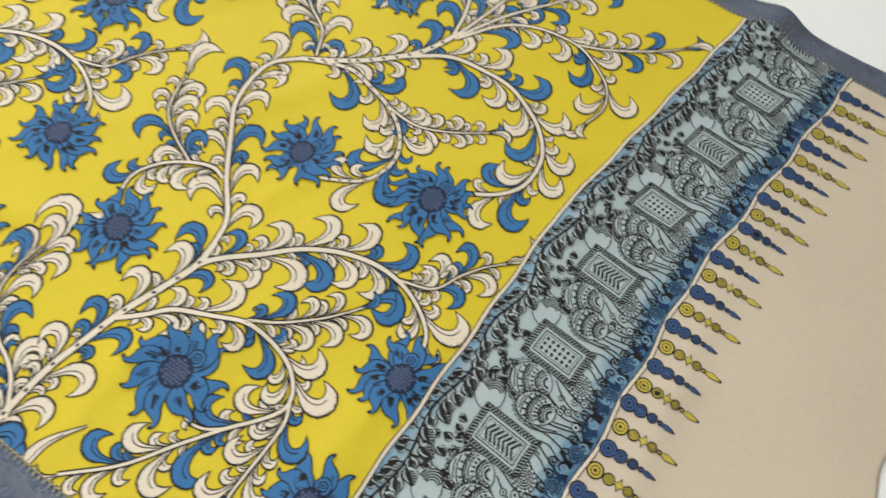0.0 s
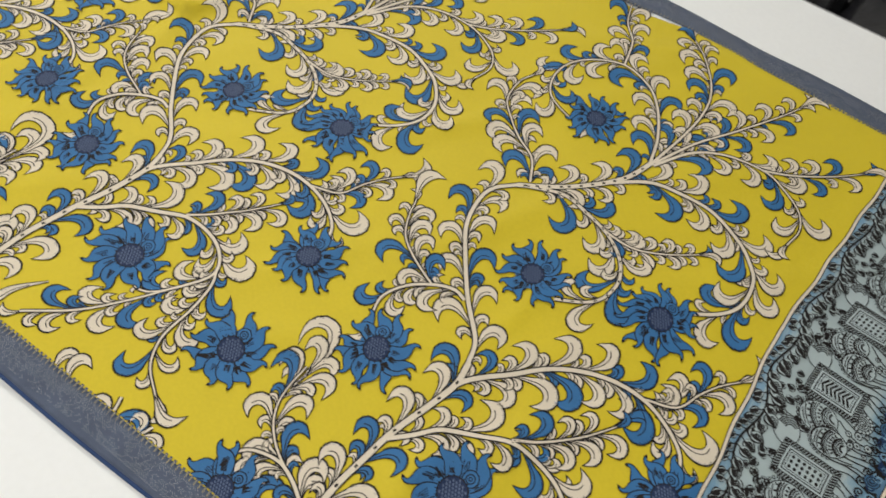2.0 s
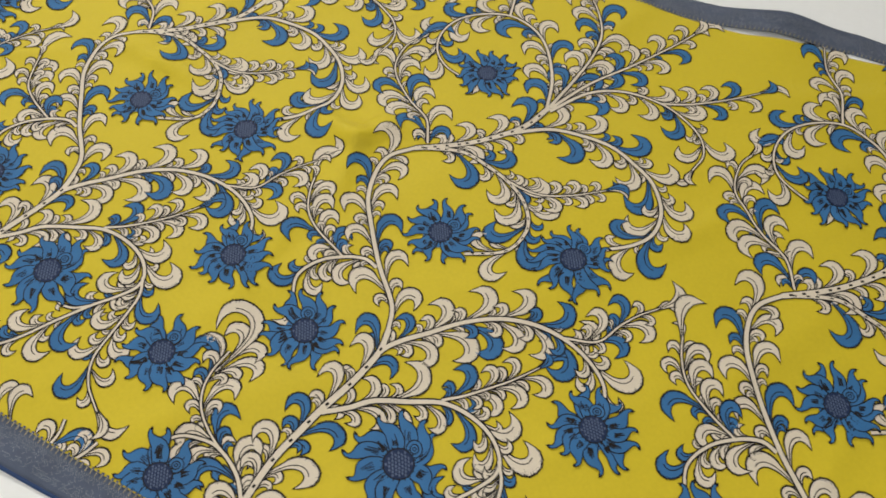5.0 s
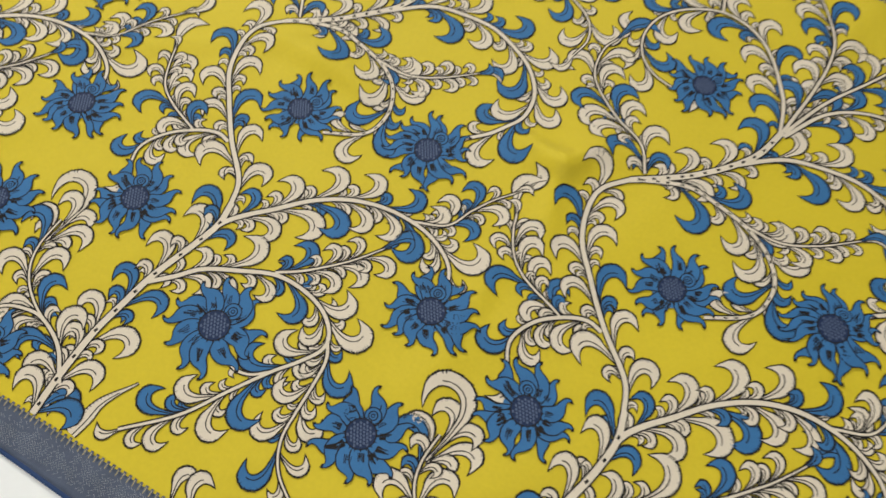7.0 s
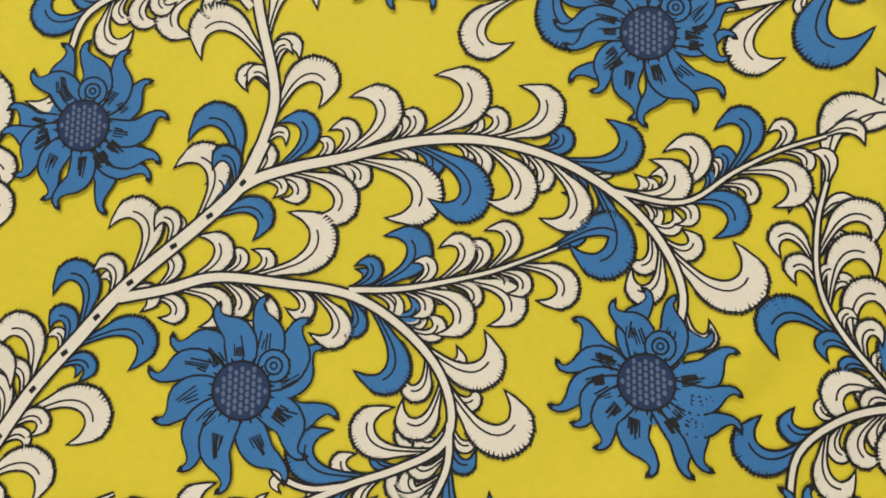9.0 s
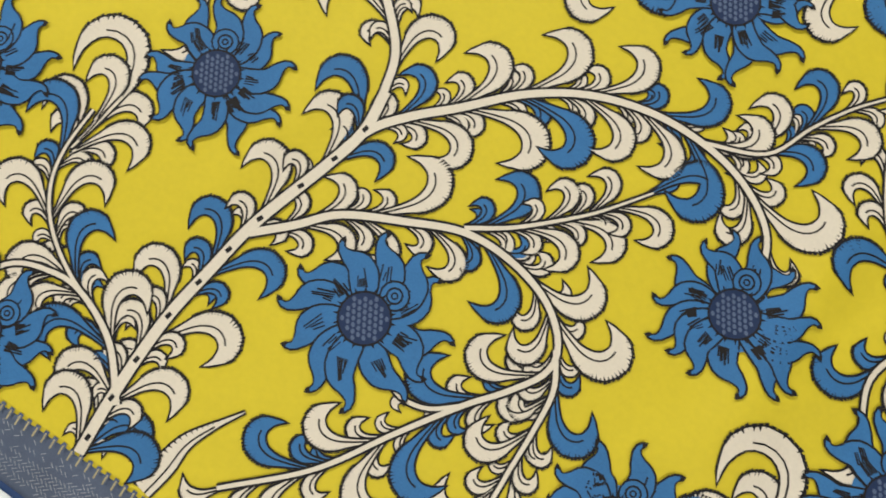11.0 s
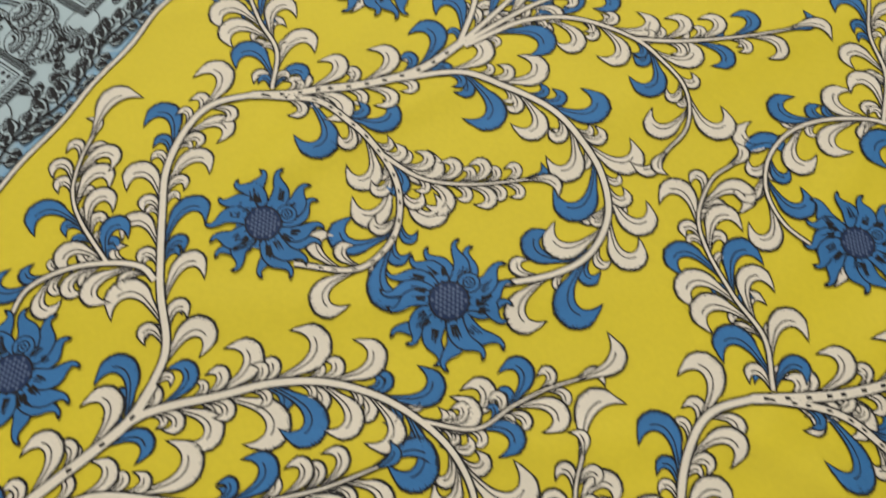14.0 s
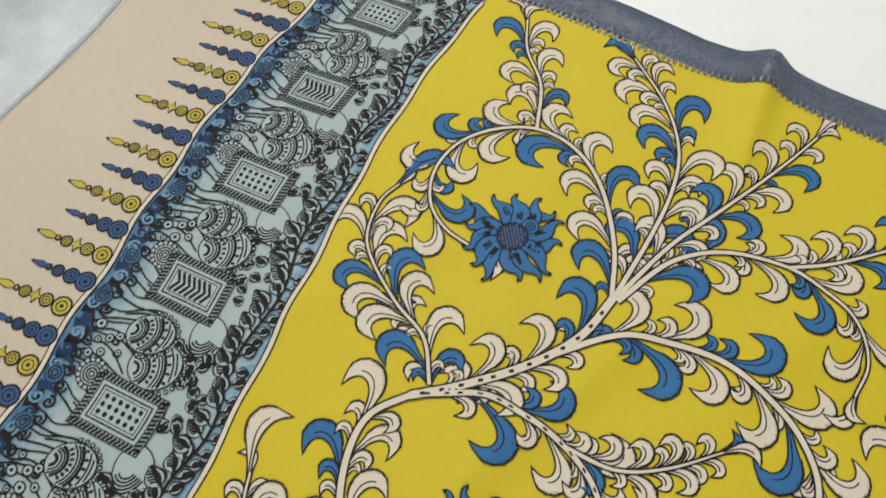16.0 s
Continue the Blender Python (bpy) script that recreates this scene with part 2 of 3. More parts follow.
def sheet(name, rows, cols, fx, fy, mat, parent, label, across=False):
    """A grid of the cloth; fx, fy: places for (0..1, 0..1) along the rows and columns."""
    s, t = np.meshgrid(np.linspace(0, 1, cols), np.linspace(0, 1, rows))
    x, y = fx(s, t), fy(s, t)
    z = height(x, y)
    me = bpy.data.meshes.new(name)
    idx = np.arange(rows * cols).reshape(rows, cols)
    f = np.stack((idx[:-1, :-1], idx[:-1, 1:], idx[1:, 1:], idx[1:, :-1]), -1).reshape(-1, 4)
    me.from_pydata(np.stack((x, y, z), -1).reshape(-1, 3).tolist(), [], f.tolist())
    if across:
        at = me.attributes.new("across", "FLOAT", "POINT")
        at.data.foreach_set("value", s.ravel().astype(np.float32))
    me.materials.append(mat)
    me.polygons.foreach_set("use_smooth", [True] * len(me.polygons))
    ob = new(name, me)
    ob.parent = parent
    ob["label"] = label
    mod = ob.modifiers.new("cloth_thickness", "SOLIDIFY")
    mod.thickness, mod.offset = 0.0007, -1
    return ob


# ---- the room ----
def box(bm, x0, x1, y0, y1, z0, z1, bevel=0.0):
    m = Matrix.Translation(((x0 + x1) / 2, (y0 + y1) / 2, (z0 + z1) / 2)) @ Matrix.Diagonal((x1 - x0, y1 - y0, z1 - z0, 1))
    r = bmesh.ops.create_cube(bm, size=1, matrix=m)
    if bevel:
        edges = {e for v in r["verts"] for e in v.link_edges}
        bmesh.ops.bevel(bm, geom=list(edges), offset=bevel, segments=2, profile=0.5, affect="EDGES")


def block(name, dims, mat, label, category, kind="", bevel=0.0):
    bm = bmesh.new()
    box(bm, *dims, bevel)
    return tagged(part(name, bm, mat, None), label, category, kind=kind)


block("floor", (-3.1, 3.1, -3.1, 3.1, -0.85, -0.76), FLOOR, "grey tiled shop floor under the table", "floor", "structure")
# ceiling and walls are unseen, added to close the room and bounce the lamps
block("ceiling", (-3.1, 3.1, -3.1, 3.1, 2.1, 2.2), WALL, "plain white painted ceiling, unseen, added to close the room and bounce light", "ceiling", "structure")
block("wall_north", (-3.1, 3.1, 3.0, 3.1, -0.76, 2.1), WALL, "plain white painted wall, unseen, added to close the room and bounce light", "wall", "structure")
block("wall_south", (-3.1, 3.1, -3.1, -3.0, -0.76, 2.1), WALL, "plain white painted wall, unseen, added to close the room and bounce light", "wall", "structure")
block("wall_east", (3.0, 3.1, -3.0, 3.0, -0.76, 2.1), WALL, "plain white painted wall, unseen, added to close the room and bounce light", "wall", "structure")
block("wall_west", (-3.1, -3.0, -3.0, 3.0, -0.76, 2.1), WALL, "plain white painted wall, unseen, added to close the room and bounce light", "wall", "structure")

table = tagged(new("table"), "white laminate display table under the spread cloth", "table")
table.location = (0, 0, -0.76)
TOP = Matrix.Translation((0, 0, 0.76))


def table_part(name, dims, mat, label="", bevel=0.003):
    bm = bmesh.new()
    box(bm, *dims, bevel)
    bmesh.ops.transform(bm, matrix=TOP, verts=bm.verts)
    return part(name, bm, mat, table, label)


table_part("tabletop", (-1.95, 1.75, -0.80, 0.752, -0.028, 0.0), TABLE_WHITE, "smooth white laminate top")
table_part("edge_strip", (-1.95, 1.75, 0.7525, 0.756, -0.027, -0.001), EDGE_STRIP, "thin grey plastic edging", 0.001)
for lx in (-1.85, 1.65):
    for ly in (-0.72, 0.68):
        table_part("leg", (lx - 0.025, lx + 0.025, ly - 0.025, ly + 0.025, -0.76, -0.0285), STEEL)


def lumpy(name, cx, cy, cz, rx, ry, rz, mat, label, category, seed, crease=0.10):
    bm = bmesh.new()
    bmesh.ops.create_icosphere(bm, subdivisions=5, radius=1)
    for v in bm.verts:
        p = v.co.copy()
        d = 1 + crease * noise.noise(p * 2.2 + Vector((seed, 0, 0))) + 0.5 * crease * abs(noise.noise(p * 6 + Vector((0, seed, 0))))
        q = Vector((math.copysign(abs(p.x) ** 0.6, p.x), math.copysign(abs(p.y) ** 0.6, p.y), math.copysign(abs(p.z) ** 0.6, p.z))) * d
        v.co = (cx + q.x * rx, cy + q.y * ry, max(cz + q.z * rz, cz - rz))
    for f in bm.faces:
        f.smooth = True
    return tagged(part(name, bm, mat, None), label, category)


for bx, by, rr, hh, seed, words in ((-0.10, 1.20, 0.30, 0.24, 5.2, "low black plastic bundle behind the table"), (0.42, 1.12, 0.27, 0.29, 3.1, "black plastic-wrapped bundle on the floor behind the table"),
                                  (0.93, 1.10, 0.27, 0.31, 7.7, "glossy black plastic bundle standing behind the table"), (1.45, 1.12, 0.28, 0.30, 9.4, "black plastic-wrapped bundle with shiny creases behind the table"),
                                  (2.00, 1.10, 0.28, 0.27, 1.8, "low black plastic bundle behind the table")):
    tagged(lumpy("plastic_bundle", bx, by, hh - 0.76, rr, 0.28, hh, BAG, words, "bundle", seed, 0.13), group="plastic bundles behind the table")


def plastic_cover():
    """Loose cloudy film beyond the cloth's end."""
    bm = bmesh.new()
    n, k = 60, 60
    grid = []
    for i in range(n):
        row = []
        for j in range(k):
            y = -0.36 + 1.04 * j / (k - 1)
            x = -1.90 + (float(end_left(y)) - 0.0015 + 1.90) * i / (n - 1)
            p = Vector((x * 7, y * 7, 0))
            x2 = x
            z = 0.0014 + min(1, max(0, (float(end_left(y)) - x) / 0.06)) * (0.002 + 0.016 * abs(noise.noise(p)) + 0.012 * abs(noise.noise(p * 2.3)))
            row.append(bm.verts.new((x2, y, z)))
        grid.append(row)
    for i in range(n - 1):
        for j in range(k - 1):
            f = bm.faces.new((grid[i][j], grid[i + 1][j], grid[i + 1][j + 1], grid[i][j + 1]))
            f.smooth = True
    ob = tagged(part("plastic_cover", bm, PLASTIC, None), "crumpled cloudy plastic cover beside the cloth end", "packaging")
    mod = ob.modifiers.new("thickness", "SOLIDIFY")
    mod.thickness = 0.0008
    return ob


plastic_cover()

# ---- the dupatta: woven grounds ----
dupatta = tagged(new("dupatta"), "yellow block-printed cotton dupatta spread on a white table", "dupatta")
YB = lambda x: hem_bottom(x)
YT = lambda x: hem_top(x)


def ground(name, left, right, cols, mat, label, across=False):
    def fy(s, t):
        xm = 0 * s + (left(0.0 * t) * (1 - s) + right(0.0 * t) * s)
        return YB(xm) * (1 - t) + YT(xm) * t

    def fx(s, t):
        y = fy(s, t)
        a, b = left(y), right(y)
        return a * (1 - s) + b * s
    ob = sheet(name, 250, cols, fx, fy, mat, dupatta, label, across)
    return ob


ground("field", edge_left, edge_right, 500, YELLOW, "bright yellow cotton ground with soft creases")
ground("printed_band", band_out_left, edge_left, 40, BAND, "blue-grey printed band with dark figures", True)
# the other band runs the other way across
ground("printed_band", lambda y: edge_right(y), lambda y: band_out_right(y), 40, BAND, "blue-grey printed band with dark figures", True)
me = dupatta.children[-1].data
vals = np.zeros(len(me.vertices), np.float32)
me.attributes["across"].data.foreach_get("value", vals)
me.attributes["across"].data.foreach_set("value", 1 - vals)
ground("end_panel", end_left, band_out_left, 40, BEIGE, "plain beige cotton end")
ground("end_panel", band_out_right, end_right, 50, BEIGE, "plain beige cotton end")
XE0, XE1 = -1.468, 1.19
TOP_W, LOW_W = 0.042, 0.037
sheet("border", 9, 330, lambda s, t: XE0 + (XE1 - XE0) * s + 0.05 * (1 - s) ** 8, lambda s, t: hem_top(XE0 + (XE1 - XE0) * s) + TOP_W * t + 0.004 * t * np.sin(s * 40), ZARI, dupatta, "slate-grey woven zari border")
sheet("border", 9, 330, lambda s, t: XE0 + (XE1 - XE0) * s - 0.04 * (1 - s) ** 8, lambda s, t: hem_bottom(XE0 + (XE1 - XE0) * s) - LOW_W * (1 - t) - 0.003 * (1 - t) * np.sin(s * 33), ZARI, dupatta, "slate-grey woven zari border")
sheet("selvage", 3, 330, lambda s, t: XE0 + (XE1 - XE0) * s - 0.04 * (1 - s) ** 8, lambda s, t: hem_bottom(XE0 + (XE1 - XE0) * s) - LOW_W - 0.003 * np.sin(s * 33) - 0.004 * (1 - t), SELVAGE, dupatta, "dark blue selvage edge")


def stitches(hem, sign, width):
    """Little teeth along the woven edge, and fine silver dashes on the border."""
    p = Print([THREAD, ZARI, GOLD])
    x = -1.42
    while x < 1.16:
        y = hem(x)
        p.poly([(x, y - sign * 0.0025), (x + 0.0028, y - sign * 0.0025), (x + 0.0034, y + sign * 0.004), (x - 0.0004, y + sign * 0.004)], 1, ZARI)
        p.poly([(x + 0.0008, y - sign * 0.001), (x + 0.0018, y - sign * 0.001), (x + 0.0020, y + sign * 0.005), (x + 0.0010, y + sign * 0.005)], 2, GOLD)
        x += 0.0062
    rows = int((width - 0.010) / 0.0026)
    for row in range(rows):
        x = -1.42 + 0.0016 * (row % 2)
        way = 1 if row % 2 else -1
        while x < 1.16:
            y = hem(x) + sign * (0.007 + row * 0.0026)
            if random.random() < 0.45 + 0.5 * math.sin(x * 7 + 0.3 * row) ** 2:
                p.poly([(x, y - way * 0.0010), (x + 0.0026, y + way * 0.0010), (x + 0.0026, y + way * 0.0010 + 0.0005), (x, y - way * 0.0010 + 0.0005)], 1, THREAD)
            x += 0.0032
    ob = p.finish("stitching", dupatta, "fine silver zari stitches along the border")
    ob["kind"] = "stuff"


stitches(hem_top, 1, TOP_W)
stitches(hem_bottom, -1, LOW_W)

# ---- the print of the field: one vine repeated four times ----
MM = 0.001
INK = [BLACK, CREAM, BLUE, NAVY, YELLOW]
LINE = 0.0018


def smooth(points, n):
    """A smooth curve through a few points, in metres, and its headings."""
    p = np.array(points, float) * MM
    p = np.vstack((2 * p[0] - p[1], p, 2 * p[-1] - p[-2]))
    out = []
    for i in range(1, len(p) - 2):
        for k in range(12):
            t = k / 12
            out.append(0.5 * ((2 * p[i]) + (-p[i - 1] + p[i + 1]) * t + (2 * p[i - 1] - 5 * p[i] + 4 * p[i + 1] - p[i + 2]) * t ** 2
                              + (-p[i - 1] + 3 * p[i] - 3 * p[i + 1] + p[i + 2]) * t ** 3))
    out.append(p[-2])
    c = np.array(out)
    seg = np.r_[0, np.cumsum(np.linalg.norm(np.diff(c, axis=0), axis=1))]
    s = np.linspace(0, seg[-1], n)
    c = np.stack((np.interp(s, seg, c[:, 0]), np.interp(s, seg, c[:, 1])), 1)
    d = np.gradient(c, axis=0)
    return c, np.arctan2(d[:, 1], d[:, 0]), seg[-1]


leaf_count = 0


def leaf(p, base, heading, side, length, width, mat, rng, open_angle=12, curl=175, layer=0):
    """A hooked comma leaf on a thin stalk: fill, dark outline, inner line and a toothed back."""
    n = 21
    global leaf_count
    leaf_count = (leaf_count + 1) % 23
    layer = layer + 3.1 * (leaf_count % 3) + 0.02 * leaf_count
    s = np.linspace(0, 1, n)
    turn = heading + side * np.radians(open_angle + curl * np.interp(s, (0, 0.36, 0.52, 0.66, 0.81, 0.93, 1), (0, 0.06, 0.22, 0.53, 0.87, 1.0, 1.05)))
    step = length / (n - 1)
    x = base[0] + np.r_[0, np.cumsum(np.cos(turn[:-1]))] * step
    y = base[1] + np.r_[0, np.cumsum(np.sin(turn[:-1]))] * step
    c = np.stack((x, y), 1)
    nrm = np.stack((-np.sin(turn), np.cos(turn)), 1) * side     # towards the inside of the curl
    w = width * np.interp(s, (0, 0.16, 0.34, 0.48, 0.60, 0.71, 0.82, 0.90, 0.96, 1), (0.08, 0.16, 0.38, 0.74, 1.0, 0.98, 0.62, 0.27, 0.11, 0.02))
    inner, outer = c + nrm * (w * 0.26)[:, None], c - nrm * (w * 0.74)[:, None]
    o = LINE * 0.75 * min(1, length / 0.03 + 0.25)
    tip = np.array([math.cos(turn[-1]), math.sin(turn[-1])]) * o * 2.5
    ci, co = inner + nrm * o, outer - nrm * o
    ci[-1] = co[-1] = c[-1] + tip
    p.strip(ci, co, layer, BLACK)
    p.strip(inner, outer, layer + 1, mat)
    if length > 0.017:
        a, b = 1, n - 5
        m1 = inner + (outer - inner) * 0.27
        unit = (outer - inner)[a:b] / (w[a:b, None] + 1e-6)
        p.strip(m1[a:b], m1[a:b] + unit * LINE * 0.62, layer + 2, BLACK)
    if length > 0.026:
        for k in range(8, n - 4):
            for fr in (0.0, 0.33, 0.66):
                q = outer[k] * (1 - fr) + outer[k + 1] * fr
                d = outer[k + 1] - outer[k]
                inn = nrm[k] * w[k] * (0.06 + 0.15 * rng.random())
                p.poly([q - d * 0.15 - nrm[k] * o * 1.5, q + d * 0.15 - nrm[k] * o * 1.5, q + inn], layer + 2, BLACK)
    return c[-1]


def stem(p, points, w0, w1, marks=0, layer=6.0):
    c, a, total = smooth(points, max(12, int(sum(math.dist(points[i], points[i + 1]) for i in range(len(points) - 1)) / 5)))
    w = np.linspace(w0, w1, len(c))[:, None] * 0.40
    nrm = np.stack((-np.sin(a), np.cos(a)), 1)
    p.strip(c + nrm * (w + LINE * 0.8), c - nrm * (w + LINE * 0.8), layer, BLACK)
    p.strip(c + nrm * w, c - nrm * w, layer + 1, CREAM)
    if marks:
        for d in np.arange(0.012, total - 0.01, marks):
            i = int(d / total * (len(c) - 1))
            q, t, m = c[i], np.array([math.cos(a[i]), math.sin(a[i])]), nrm[i]
            k = float(w[i, 0]) * 0.5
            p.poly([q + t * 0.0022 + m * k * 0.6, q - t * 0.0018 + m * k, q - t * 0.0024 - m * k * 0.7, q + t * 0.0016 - m * k], layer + 2, BLACK)
    return c, a, total


KINDS = {"X": (1.20, 0), "Y": (1.16, 1), "W": (1.0, 0), "B": (1.0, 1), "M": (0.76, 0), "C": (0.76, 1), "w": (0.50, 0), "b": (0.50, 1)}


def branch(p, points, left="", right="", end="", size=59, w0=6, w1=2.5, marks=0, seed=1, own=None):
    """A stem with hooked leaves. left, right: its leaves in turn, each a letter for size and colour (X, W, M, w cream; Y, B, C, b blue; large to small)
    and how far up the stem its blade lies, in hundredths; end: those at its tip. own: a list that takes the large leaves as prints of their own."""
    rng = random.Random(seed)
    c, a, total = stem(p, points, w0 * MM, w1 * MM, marks * MM, 15 + 0.09 * (seed % 11))

    def put(kind, base, heading, side, opening, curl, layer):
        scale, blue = KINDS[kind]
        q = p
        if own is not None and scale > 0.6:
            q = Print(INK, p.place)
            own.append(q)
        L = size * MM * scale * rng.uniform(0.90, 1.0)
        leaf(q, base, heading, side, L, L * rng.uniform(0.205, 0.24) * (1.2 if scale < 0.6 else 1), BLUE if blue else CREAM, rng, opening, curl, layer=layer)
        return L

    for side, text in ((1, left), (-1, right)):
        for token in text.split():
            kind, f = token[0], int(token[1:]) / 100
            reach = size * MM * KINDS[kind][0] * 0.46
            d = max(0.0, f * total - reach)
            i = min(len(c) - 1, int(d / total * (len(c) - 1)))
            nrm = np.array([-math.sin(a[i]), math.cos(a[i])]) * side
            off = nrm * (w0 * (1 - f) + w1 * f) * MM * 0.22
            ahead = a[min(len(a) - 1, i + 3)]
            small = KINDS[kind][0] < 0.6
            put(kind, c[i] + off, ahead, side, 21 + rng.uniform(-5, 5), 165 + rng.uniform(-18, 18), 0 if small else 4)
            if KINDS[kind][0] > 0.9:       # a sheath at its foot
                j = max(0, i - 3)
                L = reach * 0.70
                leaf(p, c[j] + off, a[j], side, L, L * 0.26, BLUE if KINDS[kind][1] and rng.random() < 0.5 else CREAM, rng, 20, 140, layer=0)
    for n, ch in enumerate(end):
        side = 1 if n % 2 else -1
        put(ch, c[-1] - 0.004 * np.array([math.cos(a[-1]), math.sin(a[-1])]), a[-1] - side * 0.15, side, 0 if n == 0 else 10, 95, 5)


VINE = []


def grow(points, **habit):
    """One branch of the vine: a few points of its stem, in mm from the middle flower, and the habit of its leaves."""
    VINE.append((points, habit))


grow([(-32, -410), (-34, -369), (-33, -321), (-27, -282), (-20, -244), (-4, -195), (4, -165), (2, -137)],
     left="W9 w14 w23 w29 M31 w36 W43 b48 B57 w62 W72 w77 W89 b95 Y101", right="B5 w14 W21 w30 X39 b44 B55 w63", w0=8, w1=8, marks=27, seed=11)
grow([(2, -140), (-8, -110), (-44, -72), (-78, -28), (-100, 5), (-110, 43), (-106, 74), (-81, 101)],
     left="w17 X28 w38 W47 w54 W62 b72 Y80 w86 X95", right="W15 w20 W31 b40 Y49 w60 W66 w76 W83 w92", w0=6, w1=6, seed=12)
grow([(-84, 98), (-49, 120), (-22, 140), (8, 170), (28, 199), (42, 240)],
     left="w25 W38 w48 W62 b75 Y92", right="w28 W38 w48 M58 w70 b84", w0=8, w1=8, marks=15, seed=13)
grow([(40, 235), (28, 284), (2, 335), (-30, 365), (-70, 375), (-108, 360), (-135, 332), (-144, 297), (-135, 265), (-112, 244), (-84, 236)],
     left="B10 W19 w24 W30 b38 Y46 w54 W61 W73 b82 B90", right="w12 w20 B29 W38 w43 W48 W58 b63 B68 W78 w82 M87 W95", end="Mw", size=63, w0=5, w1=2.5, seed=14)
grow([(42, 240), (55, 305), (61, 356), (56, 402), (32, 448), (-10, 492)],
     left="w12 B23 W37 w43 M51 b57 B66 W77 w83 W90 w95 M102", right="w18 B30 W41 M50 X60 b68 Y77 w85 M93 w99", end="CCw", size=61, w0=5, w1=2, seed=15)
grow([(44, 240), (74, 304), (112, 361), (150, 423), (173, 465)],
     left="w14 W30 w40 B52 W64 w70 W82 w90 M98", right="w22 M34 w42 B56 w64 W72 B86 w95", end="WMw", size=58, w0=5, w1=2, seed=16)
grow([(45, 235), (78, 288), (121, 314), (171, 318), (208, 306), (235, 286), (246, 258), (240, 228)],
     left="w14 w22 b30 B37 w46 W57 W70 w76 X90", right="Y21 w28 W37 w44 W53 b63 Y71 w80 W93", end="Mw", size=58, w0=5.5, w1=2, seed=17)
grow([(171, 318), (206, 336), (253, 371), (285, 400)],
     left="w18 W32 w42 W54 B78", right="w30 B55 w68 W88", end="WC", size=52, w0=4, w1=1.5, seed=18)
grow([(6, 168), (52, 205), (93, 216), (137, 217), (175, 202), (203, 183), (224, 152), (226, 115), (209, 84), (172, 50)],
     left="b13 W22 w27 W33 b39 Y46 w51 W58 w64 W70 W77 b82 Y88 W96", right="b19 Y27 w33 W39 w46 W54 Y64 w70 W79 B88 w94", size=66, w0=6, w1=5, seed=19)
grow([(-81, 101), (-30, 119), (7, 115), (41, 105), (68, 87), (85, 61), (89, 35), (78, 7), (38, -14)],
     left="w12 w22 b31 B38 w46 W55 w60 W65 b75 Y83 W94", right="w14 Y28 w36 W48 w55 W62 w70 B80 w88 M96", size=66, w0=6, w1=4, marks=14, seed=20)
grow([(41, 105), (81, 103), (117, 119), (154, 147)],
     left="w16 M30 w42 M52 w64 M76 w84 w93", right="C26 w36 W50 w62 M74 w84 w95", end="CbM", size=52, w0=4, w1=1.5, seed=21)
grow([(-73, 112), (-92, 146), (-124, 165), (-156, 190), (-174, 215), (-177, 250), (-168, 272)],
     left="w8 B20 w28 W39 X50 B60 w68 W80 w88", right="C10 W25 w33 W41 B52 w62 W71 w80 W90", end="Yw", size=61, w0=3.5, w1=2, seed=22)
grow([(-73, 376), (-86, 426), (-112, 462), (-125, 500)],
     left="w12 W28 w40 W58 b76 B94", right="C33 w48 W64 w80 W96", end="MMw", size=57, w0=4, w1=2, seed=23)
grow([(-4, -195), (6, -163), (23, -142), (45, -122), (75, -93), (110, -72), (150, -62), (190, -64), (220, -75), (240, -92), (248, -116)],
     left="w16 C22 w29 W35 w40 X48 w52 W59 b63 B71 w76 W81 w87 X94 w99", right="C8 w18 W26 w29 X38 b41 Y48 w50 W57 w61 W69 b73 Y79 w85 M90", size=62, w0=7, w1=4, seed=24)
grow([(180, -62), (215, -48), (230, -20), (245, 3), (262, 22)],
     left="w24 W43 w54 b62 B73 w88", right="w20 w34 B50 w60 W78 w90", end="wW", size=54, w0=3, w1=1.5, seed=25)
grow([(-20, -252), (0, -234), (20, -214), (55, -197), (88, -184), (120, -184), (149, -193), (168, -210), (171, -228), (157, -250), (140, -270), (115, -305), (87, -346), (46, -384)],
     left="w8 M14 w19 X24 b37 w41 W46 w49 X53 w60 w65 b71 Y76 w80 W84 w89 M94 w98", right="w7 M12 w16 M20 w25 M30 b33 B40 w46 M51 w57 W62 w66 B70 w80 W85 b89 B94", end="w", size=60, w0=6, w1=3, seed=26)
grow([(86, -182), (112, -165), (142, -138), (156, -122), (170, -104)],
     left="b10 B31 w42 M58 w66 M82", right="w22 w34 W53 w60 W72 w82 W100", end="Bb", size=54, w0=3.5, w1=1.5, seed=27)
grow([(169, -214), (180, -235), (182, -262), (182, -292), (184, -320), (198, -346), (226, -366)],
     left="b12 Y27 w36 w45 W56 w66 M82", right="w8 w18 M27 w36 W45 w55 W66 Y84 w92", end="MW", size=56, w0=4, w1=2, seed=28)
grow([(140, -270), (124, -282), (108, -285), (94, -280)],
     left="w40 w70", right="w50", size=34, w0=3, w1=3, seed=29)
grow([(-29, -376), (-54, -348), (-86, -333), (-110, -334), (-129, -342), (-143, -362)],
     left="W22 b37 Y48 M66 w74 M84", right="w24 w33 W43 w52 w70", size=60, w0=5, w1=3, seed=30)
grow([(-64, -341), (-98, -327), (-122, -310), (-136, -290), (-141, -268), (-140, -240)],
     left="w20 W41 w54 W67 b77 Y96", right="b26 B38 w52 W69 w80", size=58, w0=3, w1=2, seed=31)
